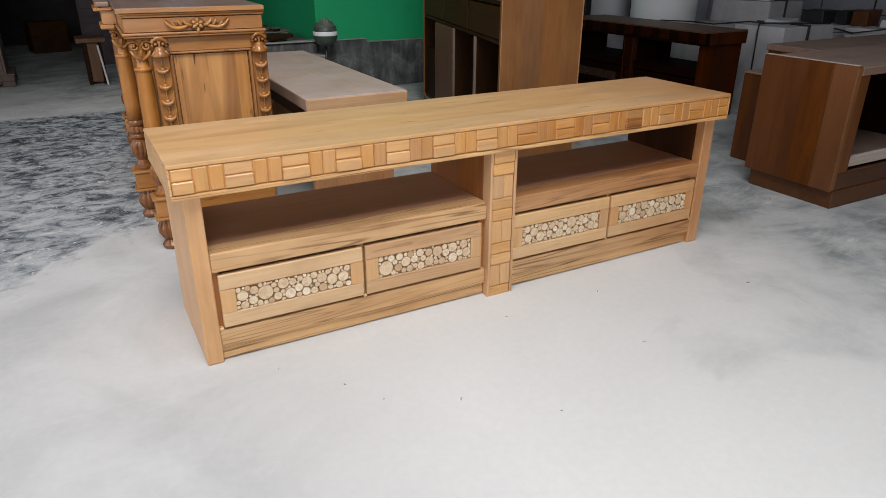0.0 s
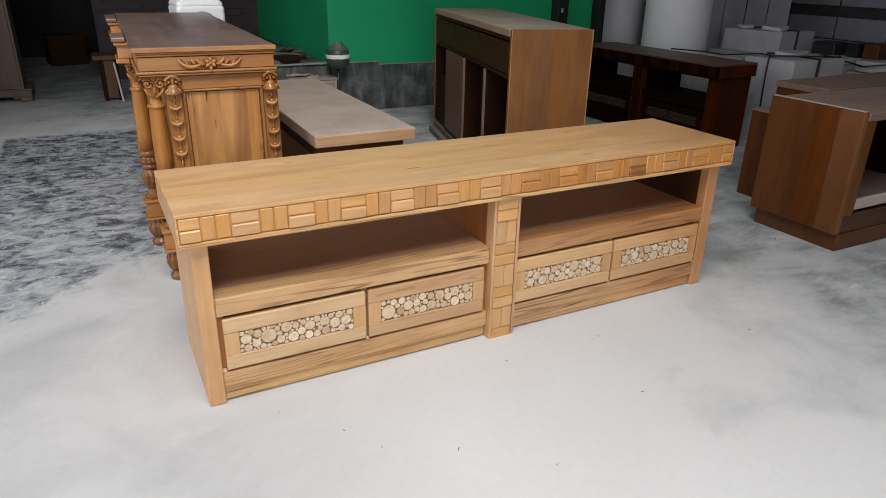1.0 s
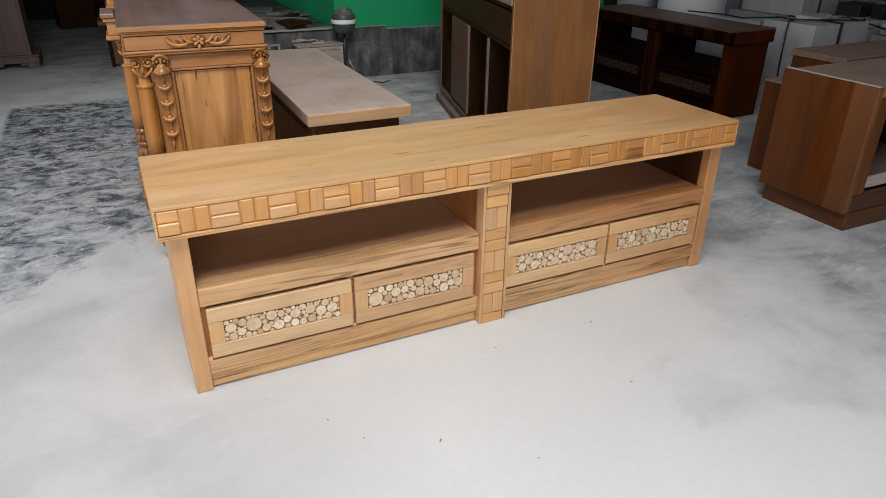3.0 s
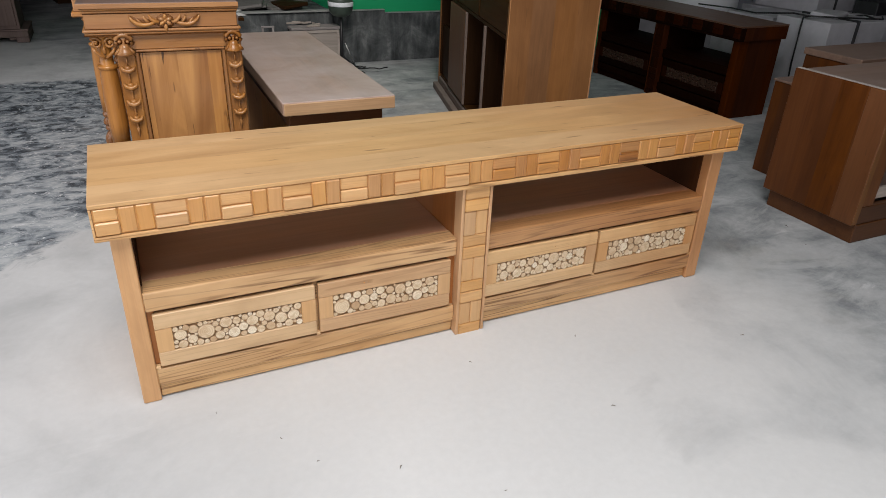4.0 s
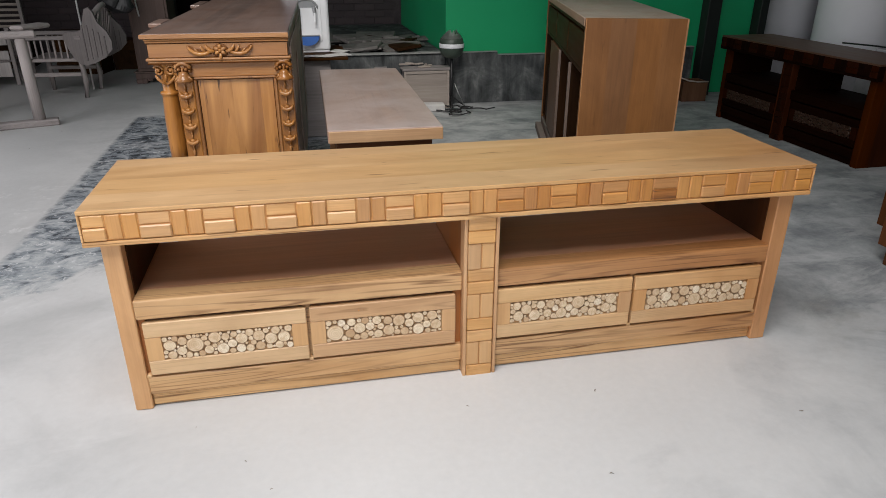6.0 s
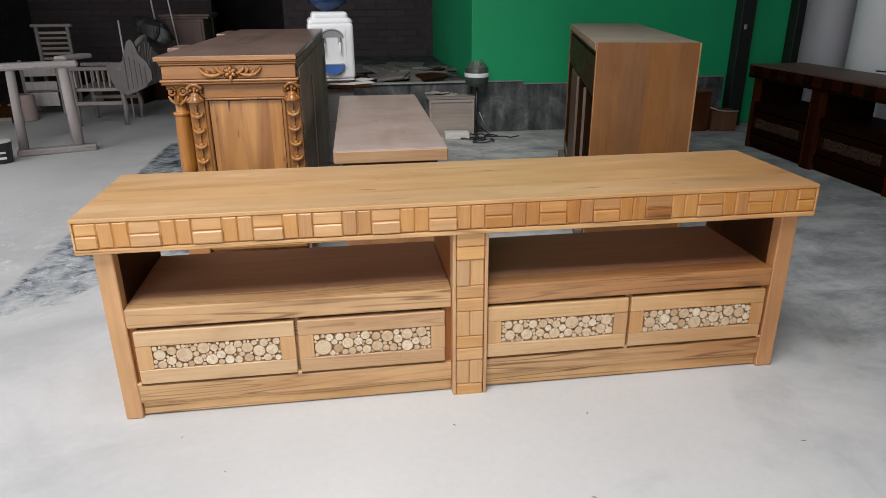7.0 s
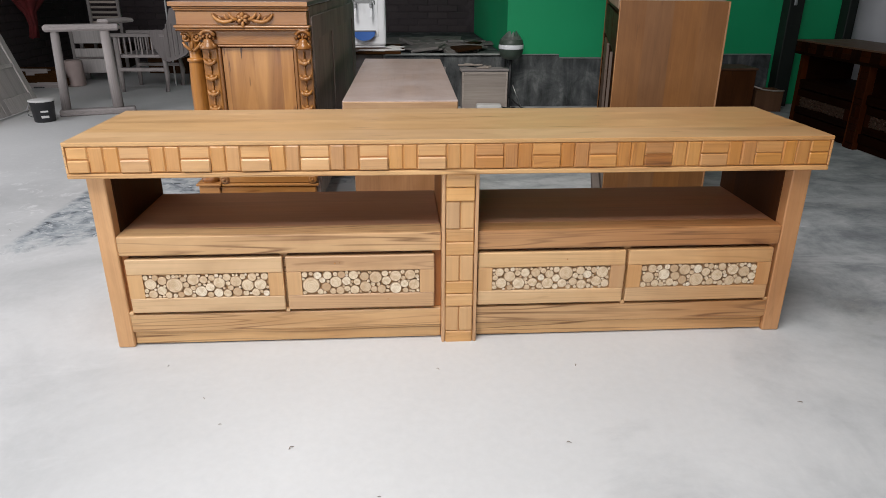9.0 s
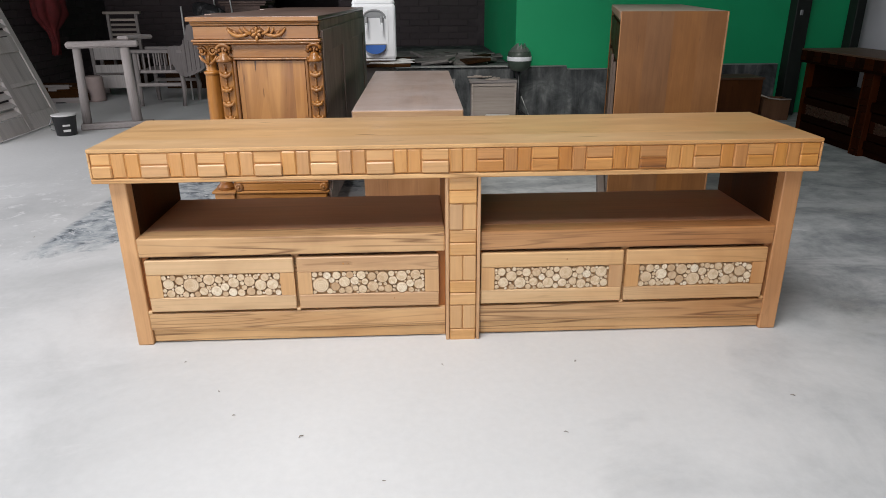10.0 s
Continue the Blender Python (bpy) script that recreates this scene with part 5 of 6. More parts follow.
for x, y, rz, w, h in ((-0.20, 3.02, 20, 0.15, 0.10), (-0.33, 2.985, -8, 0.18, 0.08), (-0.185, 3.20, 50, 0.10, 0.12)):
    single("paper_sheet", jitter(block(-w / 2, w / 2, -h / 2, h / 2, 0, 0.004, 0), 0.004, 12), M_PAPER, "crumpled white paper scrap on the stand", "paper", pose(x, y, 0.536, 0, 0, rz))

# broken slabs on the platform
rnd = random.Random(8)
for i in range(38):
    x, y = rnd.uniform(-0.30, 0.60), rnd.uniform(4.02, 5.0)
    w, h, t = rnd.uniform(0.14, 0.42), rnd.uniform(0.10, 0.28), rnd.uniform(0.012, 0.035)
    single("rubble_slab", jitter(block(-w / 2, w / 2, -h / 2, h / 2, 0, t, 0.006), 0.02, 9), M_STONE if i % 5 else M_MID_DARK, "broken dark stone and board offcut", "rubble", pose(x, y, 0.412 + (0.02 if i % 2 else 0.0), rnd.uniform(-4, 4), rnd.uniform(-4, 4), rnd.uniform(0, 180)))

# ---- by the green wall ----
crate = thing("wooden_box", "pale dusty wooden box with offcuts on its lid", "box", pose(0.335, 3.73, 0))
part("front", block(0.01, 0.375, 0.0, 0.012, 0.0, 0.295, 0.002), M_PALEWOOD, crate)
part("body", block(0.01, 0.375, 0.0125, 0.13, 0.0, 0.30, 0.003), M_GREYWOOD, crate)
part("lid", block(-0.005, 0.39, -0.012, 0.14, 0.303, 0.322, 0.003), M_GREYWOOD, crate)
for xa, xb, za, zb in ((0.010, 0.026, 0.002, 0.300), (0.359, 0.375, 0.002, 0.300), (0.0265, 0.3585, 0.278, 0.300)):
    part("front_frame", block(xa, xb, -0.007, -0.0005, za, zb, 0.002), M_PALEWOOD, crate, "pale bare frame strip")
for i in range(6):
    single("offcut", bar((0, 0, 0), (0.10 + 0.02 * i, 0.0, 0.0), 0.02, 0.012), M_PALEWOOD, "small pale wood offcut on the box", "offcut", pose(0.46 + 0.03 * (i % 3), 3.75 + 0.02 * i, 0.329 + 0.012 * (i // 3), 0, 0, 37 * i))
single("white_packet", jitter(block(0, 0.20, 0, 0.10, 0, 0.062, 0.014, 3), 0.004, 9), M_PAPER, "white paper packet lying on the floor", "packet", pose(0.45, 3.60, 0, 0, 0, -3))
fr = thing("small_frame", "small dusty grey wooden frame against the platform", "frame", pose(0.13, 3.80, 0))
for a, b in (((0, 0, 0.0), (0, 0, 0.33)), ((0.08, 0, 0.0), (0.08, 0, 0.33)), ((-0.01, 0, 0.325), (0.09, 0, 0.325))):
    part("rail", bar(a, b, 0.014, 0.014), M_GREYWOOD, fr)

fan = thing("motor_stand", "dusty dark green motor with white band on thin stand", "motor", pose(0.725, 3.72, 0))
part("shell", lathe([(0.03, 0.395), (0.06, 0.405), (0.086, 0.43), (0.095, 0.465), (0.0955, 0.515), (0.088, 0.545), (0.06, 0.565), (0.02, 0.572)], 24), M_FANGREEN, fan)
part("band", lathe([(0.0975, 0.478), (0.0985, 0.482), (0.0985, 0.506), (0.0975, 0.51)], 24), M_WHITE, fan, "white band")
part("pole", tube([(0, 0, 0.02), (0, 0, 0.40)], 0.012, 10), M_BLACK, fan)
for a in (20, 140, 260):
    part("leg", tube([(0, 0, 0.10), (0.07 * math.cos(radians(a)), 0.07 * math.sin(radians(a)), 0.045), (0.13 * math.cos(radians(a)), 0.13 * math.sin(radians(a)), 0.006)], 0.006, 6), M_BLACK, fan)
wrap = bmesh.new()
rw = random.Random(2)
ring_a = [wrap.verts.new((0.084 * math.cos(k * math.pi / 9), 0.084 * math.sin(k * math.pi / 9), 0.548)) for k in range(18)]
ring_b = [wrap.verts.new((0.066 * math.cos(k * math.pi / 9), 0.066 * math.sin(k * math.pi / 9), 0.568 + rw.uniform(-0.006, 0.008))) for k in range(18)]
ring_c = [wrap.verts.new((0.03 * rw.uniform(0.5, 1.9) * math.cos(k * math.pi / 9), 0.03 * rw.uniform(0.5, 1.9) * math.sin(k * math.pi / 9), 0.578 + rw.choice((0.0, 0.008, 0.034)))) for k in range(18)]
for ra, rb in ((ring_a, ring_b), (ring_b, ring_c)):
    for k in range(18):
        wrap.faces.new((ra[k], ra[(k + 1) % 18], rb[(k + 1) % 18], rb[k]))
part("plastic_wrap", wrap, M_LINEN, fan, "crumpled clear plastic wrap")
part("strut", tube([(0.02, -0.02, 0.20), (0.10, -0.03, 0.02)], 0.005, 6), M_STEEL, fan)
rnd = random.Random(4)
for i in range(5):
    pts, a = [], rnd.uniform(0, 6)
    x, y = 0.72 + rnd.uniform(-0.03, 0.08), 3.52 + rnd.uniform(-0.04, 0.06)
    for k in range(16):
        a += rnd.uniform(-0.5, 1.3)
        x, y = x + 0.036 * math.cos(a) + 0.003, y + 0.026 * math.sin(a)
        pts.append((x, y, 0.008 + 0.004 * i + 0.012 * rnd.random()))
    single("power_cable", tube(pts, 0.005, 5), M_CABLE, "tangled black power cable on the floor", "cable")

box2 = thing("low_chest", "small dark reddish wooden chest by the green wall", "chest", pose(2.22, 3.60, 0))
part("body", block(0, 0.46, 0, 0.26, 0, 0.32, 0.003), M_BROWN_V, box2)
part("lid", block(-0.01, 0.47, -0.01, 0.27, 0.3205, 0.338, 0.003), M_RED_TOP, box2)
bsk = thing("open_crate", "small brown open crate with a pale bent rim", "crate", pose(2.70, 3.58, 0, 0, 0, -6))
for x0, x1, y0, y1 in ((0, 0.21, 0, 0.012), (0, 0.21, 0.17, 0.182), (0, 0.012, 0.0125, 0.1695), (0.198, 0.21, 0.0125, 0.1695)):
    part("side", block(x0, x1, y0, y1, 0.0, 0.165, 0.002), M_DOOR, bsk)
part("bottom", block(0.0125, 0.1975, 0.0125, 0.1695, 0.0, 0.012, 0), M_DOOR, bsk)
part("rim", tube([(-0.03, -0.004, 0.20), (0.04, -0.006, 0.176), (0.12, -0.006, 0.166), (0.21, -0.006, 0.168)], 0.006, 6), M_PALEWOOD, bsk)

# ---- stacked goods on the east side ----
for (x, y, r, h, m, lab) in ((3.94, 4.10, 0.285, 1.5, M_ROLL_GREY, "standing grey foam roll"), (3.90, 3.20, 0.30, 1.5, M_ROLL, "standing white foam roll with rounded foot")):
    prof = [(r * 0.80, 0.40), (r * 0.93, 0.42), (r, 0.48), (r, h - 0.05), (r * 0.97, h)]
    rl = thing("foam_roll", lab, "roll", pose(x, y, 0))
    part("sheet", lathe(prof, 40), m, rl)
    part("core_block", block(-r * 0.7, r * 0.7, -r * 0.7, r * 0.7, 0, 0.3995, 0.01), M_CARTON, rl)

cartons = ((3.42, 1.55, 0.58, 0.43, 0.0, 0.60, 0), (3.30, 0.95, 0.72, 0.56, 0.0, 0.44, -3), (3.46, 2.02, 0.75, 0.55, 0.0, 0.52, 2), (4.36, 1.20, 0.85, 0.52, 0.0, 0.47, 3), (4.35, 1.78, 0.95, 0.40, 0.0, 0.50, -4), (4.40, 2.22, 0.9, 0.95, 0.0, 0.50, 2),
           (4.44, 2.46, 0.5, 0.60, 0.5045, 0.70, 4), (4.36, 1.80, 0.5, 0.36, 0.5045, 0.555, -6), (4.38, 1.28, 0.55, 0.40, 0.4745, 0.56, 5), (5.3, 0.9, 0.6, 0.8, 0.0, 0.50, 5), (5.35, 1.75, 0.5, 0.9, 0.0, 0.52, -5), (3.50, 2.08, 0.5, 0.40, 0.5245, 0.56, 6))
for i, (x, y, w, d, z0, z1, rz) in enumerate(cartons):
    c = thing("carton", "pale carton bound with black strap" if i % 2 == 0 else "pale dented carton on the stack", "carton", pose(x, y, 0, 0, 0, rz), group="stacked cartons")
    part("box", jitter(block(0, w, 0, d, z0, z1, 0.006, 2), 0.009, 7), M_CARTON, c)
    if i % 2 == 0:
        part("strap", block(w * 0.45, w * 0.48, -0.014, d + 0.014, max(z0, 0.002), z1 + 0.012, 0.002), M_BLACK, c, "black strap")
single("rope", tube([(3.42, 2.75, 0.565), (3.46, 2.45, 0.575), (3.45, 2.20, 0.575), (3.45, 2.02, 0.60), (3.45, 1.88, 0.62), (3.47, 1.76, 0.616), (3.75, 1.62, 0.616), (4.05, 1.62, 0.60), (4.40, 1.86, 0.572)], 0.006, 6), M_CABLE, "black cord lying over the stacked cartons", "rope")
single("rope", tube([(3.47, 1.76, 0.614), (3.405, 1.755, 0.614), (3.395, 1.75, 0.55), (3.395, 1.745, 0.30), (3.40, 1.73, 0.05)], 0.006, 6), M_CABLE, "black cord hanging down a carton", "rope")
single("rope", tube([(4.33, 2.20, 0.515), (4.33, 1.95, 0.57), (4.33, 1.60, 0.52), (4.33, 1.30, 0.58)], 0.006, 6), M_CABLE, "black cord lying over the stacked cartons", "rope")
for i in range(4):
    single("upright_board", block(0, 0.205, 0, 0.03, 0, 1.6, 0.003), M_BLOCK, "pale sheet board standing upright", "board", pose(4.93 + 0.135 * i, 3.84 - 0.165 * i, 0, -3 + 0.5 * i, 0, -50.5 + (i % 2) * 1.5))
for x, y, z, w, d, h, rz, m, lab in ((4.62, 2.10, 0.50, 0.22, 0.20, 0.15, 6, M_BLACK, "black plastic box on the stack"), (4.62, 1.84, 0.557, 0.18, 0.12, 0.11, -8, M_BLACK, "black plastic box on the stack"), (4.60, 1.68, 0.557, 0.20, 0.13, 0.12, 4, M_BROWN, "brown wooden box on the stack"),
                                     (4.60, 1.42, 0.562, 0.24, 0.18, 0.06, 12, M_CARTON, "pale dented packet on the stack"), (4.55, 2.62, 0.703, 0.16, 0.18, 0.035, 10, M_PAPER, "white paper packet on the stack"), (4.52, 2.92, 0.703, 0.12, 0.10, 0.028, -14, M_PAPER, "white paper packet on the stack"),
                                     (5.0, 1.9, 0.505, 0.3, 0.24, 0.09, 20, M_CARTON, "pale dented packet on the stack"), (5.5, 1.3, 0.51, 0.3, 0.22, 0.14, -12, M_BLACK, "black plastic box on the stack"), (3.72, 1.80, 0.603, 0.22, 0.18, 0.03, 16, M_CARTON, "pale dented packet on the stack"), (3.80, 1.25, 0.444, 0.30, 0.20, 0.05, -9, M_CARTON, "pale dented packet on the stack")):
    single("packet", jitter(block(-w / 2, w / 2, -d / 2, d / 2, 0, h, 0.010, 2), 0.012, 7), m, lab, "packet", pose(x, y, z, 0, 0, rz))

# ---- west corner: unfinished furniture ----
shut = thing("louvre_door", "dust grey louvred door leaning on the wall", "louvre door", pose(-3.075, 3.05, 0.0, 0, -19, 0))
W, H = 0.95, 1.95
for y in (0.0, 0.44, W - 0.07):
    part("stile", block(-0.018, 0.018, y, y + 0.07, 0.012, H, 0.004), M_LOUVRE, shut)
for z in (0.012, 0.60, 1.18, H - 0.1):
    for a, b in ((0.0705, 0.4395), (0.5105, W - 0.0705)):
        part("rail", block(-0.017, 0.017, a, b, z, z + 0.12, 0.003), M_LOUVRE, shut)
slat_me = [mesh_of("slat", moved(block(-0.034, 0.034, a, b, -0.004, 0.004, 0.002), pose(0, 0, 0, 0, 52, 0)), M_LOUVRE) for a, b in ((0.0705, 0.4395), (0.5105, W - 0.0705))]
for z0 in (0.132, 0.72, 1.30):
    for k in range(7):
        if z0 + 0.05 + 0.066 * k < H - 0.12:
            for c, me in enumerate(slat_me):
                if c == 0 or z0 > 0.2:
                    piece("slat", me, shut, pose(0, 0, z0 + 0.034 + 0.066 * k))
part("panel", block(-0.008, 0.008, 0.5105, W - 0.0705, 0.1325, 0.5995, 0.002), M_LOUVRE, shut)
part("panel_rail", block(0.0085, 0.016, 0.5105, W - 0.0705, 0.34, 0.37, 0.002), M_LOUVRE, shut)

bucket = thing("paint_bucket", "black paint bucket with white smears and a pale lid", "bucket", pose(-2.75, 3.40, 0) @ Matrix.Scale(0.82, 4))
part("pail", lathe([(0.082, 0.0), (0.085, 0.004), (0.098, 0.165), (0.102, 0.17), (0.102, 0.178), (0.094, 0.178)], 24), M_BLACK, bucket)
part("lid", lathe([(0.104, 0.178), (0.106, 0.181), (0.106, 0.188), (0.09, 0.192), (0.02, 0.193)], 24), M_PAPER, bucket, "pale dusty lid")
part("label_bar", moved(block(-0.03, 0.03, -0.096, -0.086, 0.04, 0.06, 0.001), pose(0, 0, 0, 0, 0, 30)), M_PAPER, bucket)
part("label_bar", moved(block(-0.03, 0.03, -0.099, -0.09, 0.09, 0.105, 0.001), pose(0, 0, 0, 0, 0, 30)), M_PAPER, bucket)
part("handle", tube([(-0.09, -0.04, 0.16), (-0.11, -0.06, 0.11), (-0.11, -0.05, 0.06), (-0.085, -0.03, 0.04)], 0.004, 6), M_GREYPL, bucket)

tr = thing("trestle_frame", "dust grey wooden trestle frame with round legs", "trestle", pose(0, 0, 0))
part("leg", tube([(-2.678, 3.60, 0.045), (-2.655, 3.60, 0.612)], [0.034, 0.030], 14), M_GREYWOOD_V, tr)
part("leg", tube([(-2.335, 3.71, 0.045), (-2.34, 3.70, 0.612)], [0.040, 0.034], 14), M_GREYWOOD_V, tr)
part("foot_rail", jitter(bar((-2.72, 3.575, 0.024), (-2.22, 3.745, 0.024), 0.09, 0.046, 0.008), 0.005, 7), M_GREYWOOD, tr)
part("top_beam", jitter(bar((-2.72, 3.58, 0.636), (-2.24, 3.73, 0.636), 0.09, 0.046, 0.014), 0.006, 7), M_GREYWOOD, tr)
part("cross_beam", jitter(bar((-2.36, 3.72, 0.676), (-2.25, 3.98, 0.676), 0.11, 0.032, 0.012), 0.006, 7), M_GREYWOOD, tr)

slc = thing("slatted_chair", "unfinished pale wooden chair with wide back boards", "chair", pose(-3.38, 5.45, 0, 0, 0, 4))
for z0, z1, y in ((0.365, 0.485, 0.04), (0.235, 0.318, 0.02), (0.085, 0.215, 0.0)):
    part("wide_board", jitter(block(0.005, 0.285, y, y + 0.02, z0, z1, 0.006, 2), 0.003, 7), M_LOUVRE, slc)
part("seat", block(0.0, 0.29, 0.045, 0.33, 0.216, 0.234, 0.005), M_GREYWOOD, slc)
for x, y, h in ((-0.03, 0.03, 0.52), (0.287, 0.03, 0.52), (-0.03, 0.30, 0.2155), (0.287, 0.30, 0.2155)):
    part("leg", block(x, x + 0.034, y + 0.012, y + 0.046, 0, h, 0.004), M_GREYWOOD_V, slc)
single("wood_drum", jitter(lathe([(0.080, 0.0), (0.086, 0.012), (0.083, 0.225), (0.078, 0.238), (0.066, 0.243)], 24), 0.004, 8), M_PINKDRUM, "pale turned wooden drum standing on the floor", "drum", pose(-3.28, 5.17, 0))


def armchair(place, label):
    c = thing("armchair", label, "armchair", place)
    for x, y, h in ((0.0, 0.0, 0.50), (0.40, 0.0, 0.50), (0.0, 0.42, 0.30), (0.40, 0.42, 0.30)):
        part("leg", tube([(x, y, 0), (x + (0.02 if x else -0.0), y, 0.15), (x, y, h)], [0.018, 0.024, 0.020], 10), M_GREYWOOD_V, c)
    part("stretcher", bar((0.0, 0, 0.20), (0.40, 0, 0.20), 0.045, 0.03), M_GREYWOOD, c)
    part("stretcher", bar((0.0, 0.42, 0.20), (0.40, 0.42, 0.20), 0.045, 0.03), M_GREYWOOD, c)
    part("seat", block(-0.01, 0.46, 0.02, 0.44, 0.30, 0.33, 0.006), M_GREYWOOD, c)
    part("arm", bar((-0.06, 0, 0.50), (0.45, 0, 0.50), 0.055, 0.03), M_GREYWOOD, c)
    part("arm", bar((-0.06, 0.42, 0.50), (0.45, 0.42, 0.50), 0.055, 0.03), M_GREYWOOD, c)
    for k in range(8):
        part("spindle", bar((0.03 + 0.048 * k, 0, 0.335), (0.03 + 0.048 * k, 0, 0.487), 0.014, 0.012, 0.002), M_GREYWOOD_V, c)
        part("spindle", bar((0.03 + 0.048 * k, 0.42, 0.335), (0.03 + 0.048 * k, 0.42, 0.487), 0.014, 0.012, 0.002), M_GREYWOOD_V, c)
    outline = ((0.315, 0.50), (0.325, 0.54), (0.38, 0.55), (0.44, 0.545), (0.468, 0.57), (0.495, 0.65), (0.52, 0.725), (0.555, 0.74), (0.58, 0.70), (0.60, 0.62), (0.66, 0.55), (0.69, 0.47), (0.685, 0.40), (0.62, 0.335), (0.54, 0.295), (0.46, 0.27), (0.41, 0.285), (0.375, 0.33), (0.345, 0.40))
    for y in (-0.034, 0.426):
        sheet = bmesh.new()
        near = [sheet.verts.new((px, y + 0.05 * (px - 0.27), pz)) for px, pz in outline]
        far = [sheet.verts.new((px, y + 0.028 + 0.05 * (px - 0.27), pz)) for px, pz in outline]
        n = len(outline)
        sheet.faces.new(near)
        sheet.faces.new(far[::-1])
        for k in range(n):
            sheet.faces.new((near[k], far[k], far[(k + 1) % n], near[(k + 1) % n]))
        bmesh.ops.recalc_face_normals(sheet, faces=sheet.faces)
        wing = part("wing", sheet, M_DIMWOOD, c)
        for k in range(5):
            px = 0.475 + 0.040 * k
            part("rib", bar((px, y - 0.002 + 0.05 * (px - 0.27), 0.31 + 0.012 * k), (px, y - 0.002 + 0.05 * (px - 0.27), 0.60 - 0.03 * max(k - 1, 0)), 0.014, 0.012, 0.003), M_DIMWOOD, wing)
    for k in range(9):
        part("back_slat", bar((0.50, 0.03 + 0.045 * k, 0.28), (0.60, 0.03 + 0.045 * k, 0.74 - 0.006 * (k - 4) ** 2), 0.026, 0.014, 0.003), M_GREYWOOD_V, c)
    part("back_rail", tube([(0.61 - 0.004 * (k - 4) ** 2, 0.0 + 0.054 * k, 0.75 - 0.006 * (k - 4) ** 2) for k in range(9)], 0.022, 8), M_GREYWOOD, c)
    return c


armchair(pose(-2.69, 4.77, 0, 0, 0, -2), "dust grey unfinished armchair with spindle arms")

lad = thing("slat_backed_chair", "grey wooden chair with a horizontal slat back", "chair", pose(-3.455, 6.12, 0) @ Matrix.Diagonal((1.05, 1.0, 0.99, 1.0)))
for x in (0.0, 0.29):
    part("back_post", block(x, x + 0.03, 0, 0.03, 0, 0.80, 0.003), M_GREYWOOD_V, lad)
    part("leg", block(x, x + 0.03, -0.34, -0.31, 0, 0.38, 0.003), M_GREYWOOD_V, lad)
part("top_rail", block(-0.03, 0.35, -0.01, 0.05, 0.8005, 0.83, 0.006), M_PALEWOOD, lad)
for k in range(6):
    part("slat", block(0.031, 0.289, 0.008, 0.022, 0.47 + 0.052 * k, 0.495 + 0.052 * k, 0.002), M_PALEWOOD, lad)
part("seat", block(-0.005, 0.325, -0.35, -0.002, 0.381, 0.41, 0.005), M_GREYWOOD, lad)

cab = thing("raw_cabinet", "raw pinkish wooden cabinet with cornice and plinth", "cabinet", pose(-2.0, 5.36, 0))
part("body", block(0.03, 0.375, 0.012, 0.45, 0.1125, 0.88, 0.003), M_PINKWOOD, cab)
part("plinth", join(block(0.0, 0.425, 0.0, 0.46, 0.045, 0.099, 0.005), block(0.0, 0.10, 0.0, 0.46, 0.0, 0.0445, 0.006), block(0.325, 0.425, 0.0, 0.46, 0.0, 0.0445, 0.006),
                    block(0.1005, 0.15, 0.002, 0.03, 0.022, 0.0445, 0.006), block(0.275, 0.3245, 0.002, 0.03, 0.022, 0.0445, 0.006)), M_PINKWOOD, cab)
part("plinth_moulding", block(-0.008, 0.433, -0.008, 0.468, 0.0995, 0.112, 0.004, 2), M_PINKWOOD, cab)
part("cornice", join(block(-0.01, 0.43, -0.008, 0.47, 0.881, 0.90, 0.004), block(-0.025, 0.445, -0.02, 0.485, 0.901, 0.925, 0.006)), M_PINKWOOD, cab)
part("door", block(0.05, 0.355, 0.0, 0.0115, 0.14, 0.85, 0.004), M_PINKWOOD, cab)
stl = thing("stool", "small dusty wooden stool with a board leaning on it", "stool", pose(-1.05, 5.12, 0))
part("seat", block(0.0, 0.24, 0, 0.28, 0.36, 0.40, 0.006), M_DOOR, stl)
part("side_board", block(0.05, 0.08, 0.02, 0.26, 0, 0.3595, 0.003), M_MID_DARK_V, stl)
part("side_board", block(0.17, 0.20, 0.02, 0.26, 0, 0.3595, 0.003), M_MID_DARK_V, stl)
part("front_board", block(0.081, 0.169, 0.03, 0.05, 0.02, 0.355, 0.003), M_DOOR, stl)
single("white_stick", bar((-0.855, 5.07, 0.0), (-0.885, 5.105, 0.34), 0.014, 0.014), M_PAPER, "thin white stick leaning against the stool", "stick")
folds = fluted([(0.03, 0.62, 0), (0.09, 0.58, 0.06), (0.13, 0.48, 0.12), (0.15, 0.36, 0.16), (0.155, 0.24, 0.20), (0.135, 0.14, 0.24), (0.085, 0.07, 0.22), (0.06, 0.0, 0.18), (0.045, -0.12, 0.15), (0.05, -0.24, 0.2)], 7, 56)
for f in folds.faces:
    f.smooth = True
single("red_cloth", jitter(moved(folds, Matrix.Diagonal((0.75, 1.3, 1, 1))), 0.035, 7), M_REDCLOTH, "dark red cloth hanging in folds on the wall", "cloth", pose(-3.72, 5.47, 0.66))
single("thin_rod", tube([(-2.33, 5.15, 0), (-2.36, 5.25, 0.88)], 0.008, 6), M_PAPER, "thin pale rod standing upright behind the armchair", "rod")
for x, y, z, dx in ((-2.03, 5.24, 0.86, -0.25), (-1.86, 5.27, 0.62, -0.35)):
    single("hanging_cord", tube([(x, y, z), (x + 0.12 * dx, y + 0.01, z + 0.45), (x + 0.45 * dx, y + 0.03, z + 1.6), (x + dx, y + 0.05, 4.198)], 0.007, 6), M_PAPER, "thin pale cord hanging from the roof", "cord")
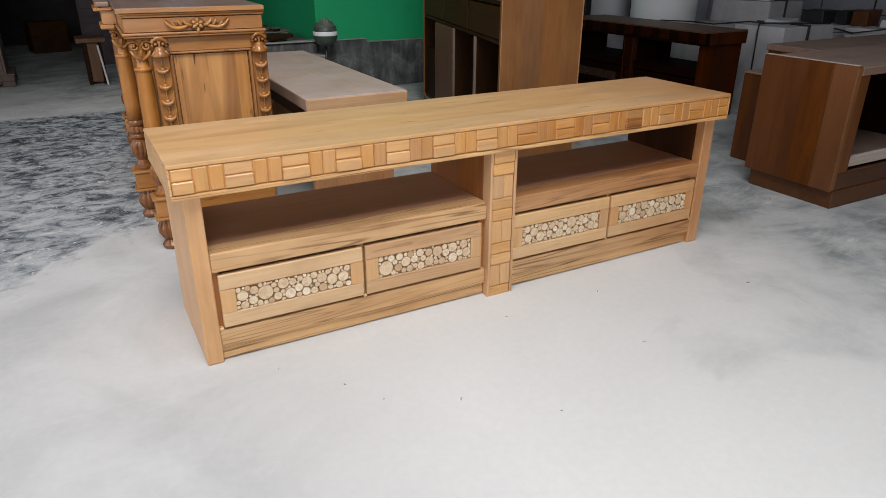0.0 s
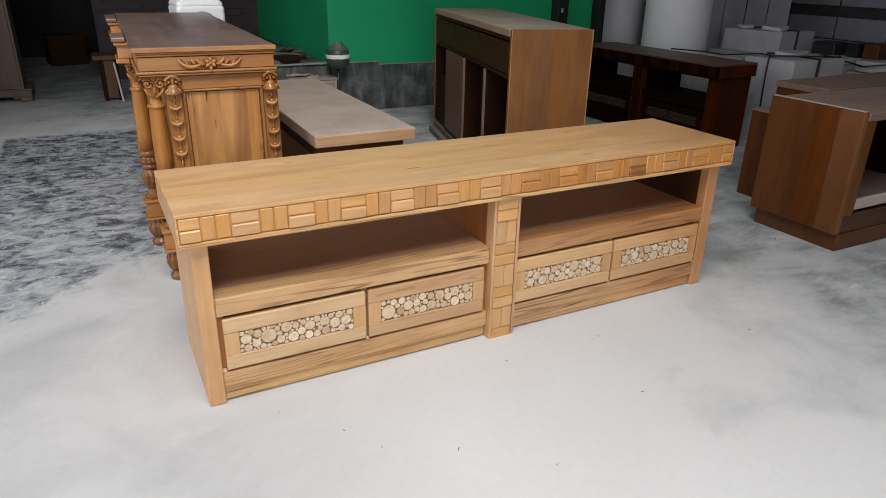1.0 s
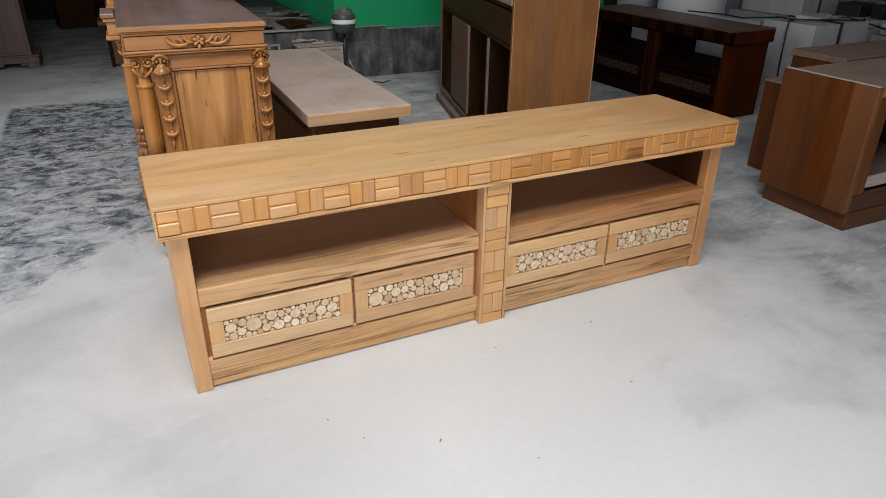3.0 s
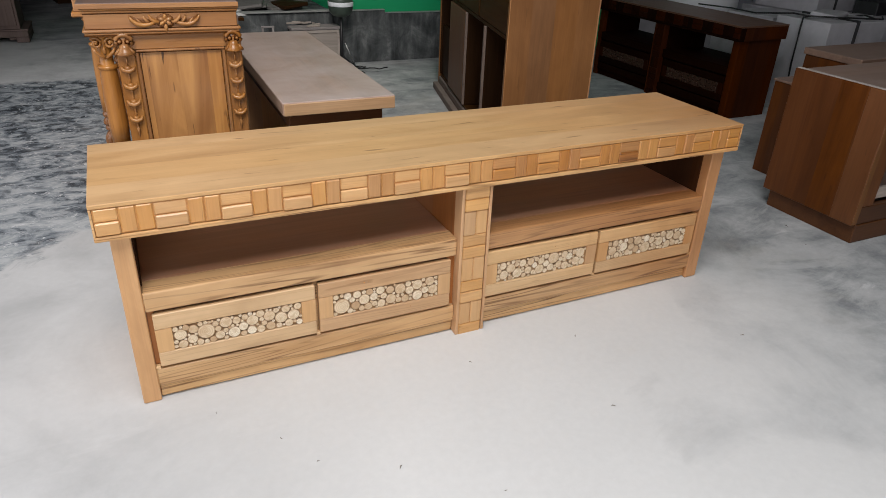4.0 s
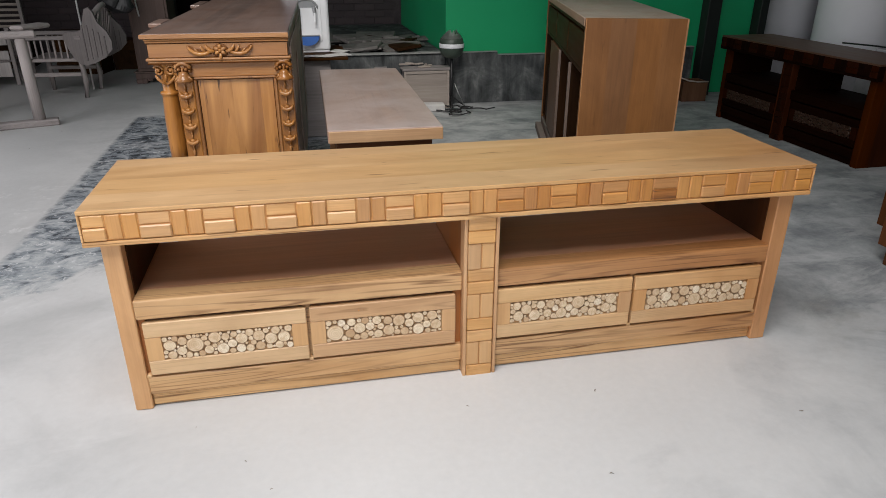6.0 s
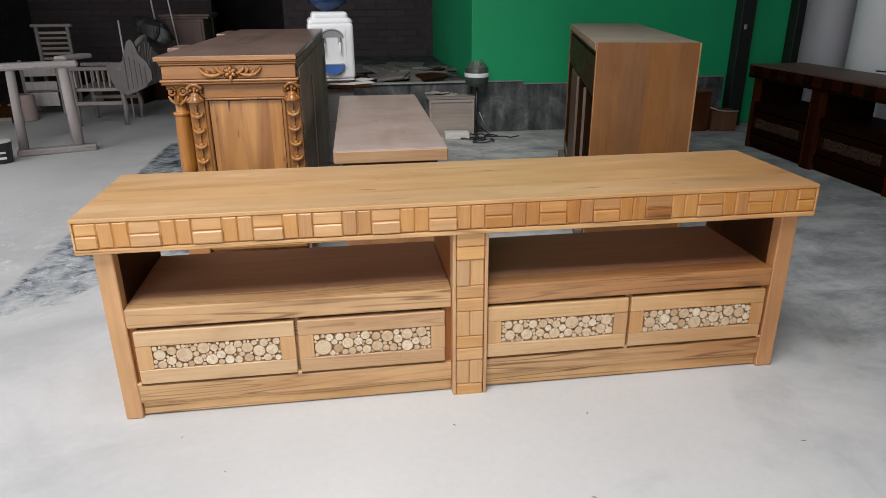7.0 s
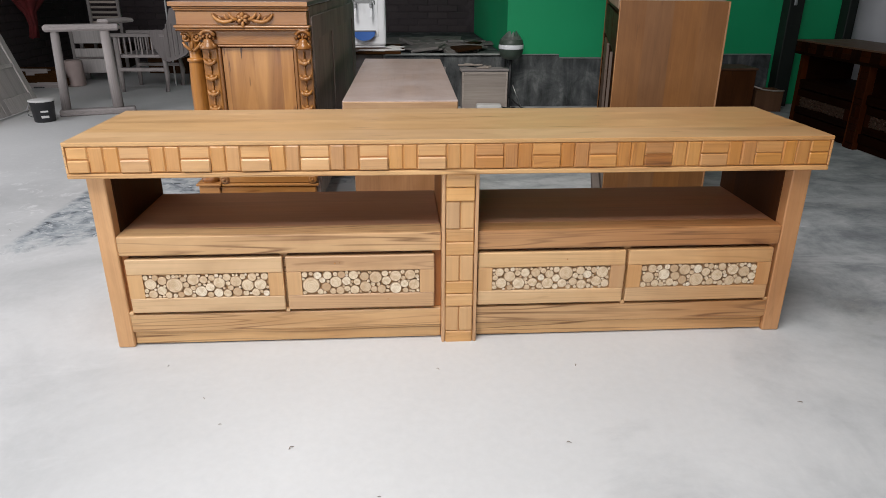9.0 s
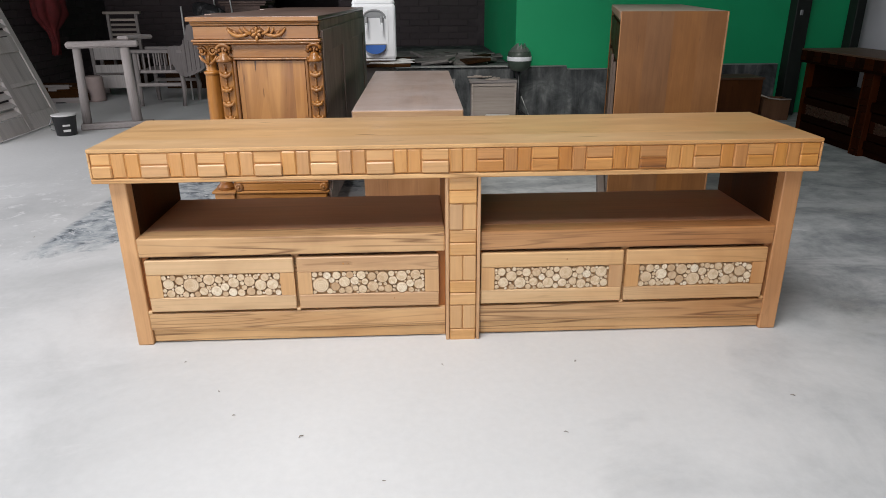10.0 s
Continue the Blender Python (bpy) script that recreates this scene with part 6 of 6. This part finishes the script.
hood = fluted([(0.02, 0.10, 0), (0.07, 0.088, 0.05), (0.115, 0.05, 0.09), (0.135, 0.0, 0.12), (0.12, -0.06, 0.14), (0.05, -0.10, 0.1)], 6, 48)
single("black_bag", jitter(moved(hood, Matrix.Diagonal((1.35, 0.8, 1, 1))), 0.025, 8), M_BLACK, "black plastic bag slung over the chairs", "bag", pose(-2.02, 5.06, 0.80, 0, 28, 0))
for i, (x, y, w, d, h, rz) in enumerate(((-3.8, 6.6, 0.5, 0.3, 0.26, 5), (-2.9, 6.1, 0.45, 0.3, 0.42, -8), (-2.4, 6.3, 0.6, 0.3, 0.30, 3), (-1.45, 7.7, 0.4, 0.3, 0.34, 10))):
    single("timber_block", jitter(block(0, w, 0, d, 0, h, 0.008, 2), 0.015, 5), M_MID_DARK, "dark rough timber block on the floor", "timber", pose(x, y, 0, 0, 0, rz))
single("scrap_sheet", jitter(block(0, 0.24, 0, 0.26, 0, 0.02, 0.005), 0.02, 9), M_BLACK, "crumpled black plastic sheet on the floor", "plastic sheet", pose(-3.62, 5.02, 0, 0, 0, 8))
for k in range(3):
    single("offcut", bar((0, 0, 0), (0.13 + 0.03 * k, 0, 0), 0.025, 0.016), M_PALEWOOD, "pale wood offcut on black plastic sheet", "offcut", pose(-3.60 + 0.03 * k, 5.10 + 0.06 * k, 0.036, 0, 0, 25 * k - 20))
rnd = random.Random(15)
for i in range(14):
    z = 0.02 + 0.020 * (i % 7)
    single("plank_offcut", bar((0, 0, 0), (rnd.uniform(0.3, 0.5), 0, 0), 0.018, 0.07), M_MID_DARK if i % 6 else M_GREYWOOD, "rough sawn plank in a stack", "plank", pose(-3.86 + 0.1 * rnd.random(), 5.05 + 0.14 * (i // 7) + 0.01 * rnd.random(), z, 0, 0, rnd.uniform(-5, 5)))

# crumbs and chips on the floor
rnd = random.Random(21)
chip_me = [mesh_of("wood_chip", tube([(0, 0, 0.003), (0.008, 0.003, 0.007), (0.016 + 0.004 * k, 0.0, 0.003)], [0.0015, 0.0022, 0.001], 5), M_CHIP) for k in range(3)]
spots = [(-0.60, -0.35), (-0.21, -0.61), (0.21, -0.46), (0.31, -0.14), (-0.42, -0.45), (0.84, -0.34), (-0.66, -0.24), (-0.80, -0.08), (-0.07, -0.13), (-1.04, 2.23), (-1.10, 1.91)]
spots += [(rnd.uniform(-2.4, -1.2), rnd.uniform(0.0, 4.4)) for i in range(8)] + [(rnd.uniform(1.1, 1.7), rnd.uniform(-0.8, 0.6)) for i in range(3)]
for i, (x, y) in enumerate(spots):
    ob = new("wood_chip", chip_me[i % 3])
    ob.matrix_basis = pose(x, y, 0, 0, 0, rnd.uniform(0, 360)) @ Matrix.Scale(rnd.uniform(0.35, 0.65), 4)
    tagged(ob, "tiny curled wood chip on the floor", "wood chip", "chips on the floor")

# ---- bricks and blocks ----
brick_me = mesh_of("brick", block(-0.1075, 0.1075, -0.006, 0, -0.0315, 0.0315, 0.003), M_BRICK)
rnd = random.Random(5)
k = 0
for row in range(15):
    for c in range(20):
        x = -3.78 + 0.225 * c + (0.112 if row % 2 else 0)
        if x > 0.6 or -1.97 < x < -0.78:
            continue
        piece("brick", brick_me, wall_back, pose(x, 7.2 - rnd.uniform(0, 0.005), 0.035 + 0.072 * row, 0, 0, rnd.uniform(-0.6, 0.6)))
wall_w = bpy.data.objects["wall_west"]
for row in range(16):
    for c in range(10):
        piece("brick", brick_me, wall_w, pose(-3.9 + rnd.uniform(0, 0.005), 4.75 + 0.225 * c + (0.112 if row % 2 else 0), 0.035 + 0.072 * row, 0, 0, 90 + rnd.uniform(-0.6, 0.6)))
rec = bpy.data.objects["wall_recess"]
for row in range(8):
    for c in range(7):
        x = -0.82 + 0.225 * c + (0.112 if row % 2 else 0)
        if x > 0.62:
            continue
        piece("brick", brick_me, rec, pose(x, 6.4 - rnd.uniform(0, 0.005), 0.45 + 0.072 * row, 0, 0, rnd.uniform(-0.6, 0.6)))
block_me = mesh_of("light_block", block(-0.03, 0, -0.295, 0.295, -0.118, 0.118, 0.008), M_BLOCK)
for row in (0, 1, 2, 4, 5):
    for c in range(13):
        piece("light_block", block_me, wall_e, pose(6.6 - rnd.uniform(0, 0.012), -1.8 + 0.61 * c + (0.3 if row % 2 else 0), 0.13 + 0.245 * row - (0.135 if row > 3 else 0), 0, 0, rnd.uniform(-0.5, 0.5)))
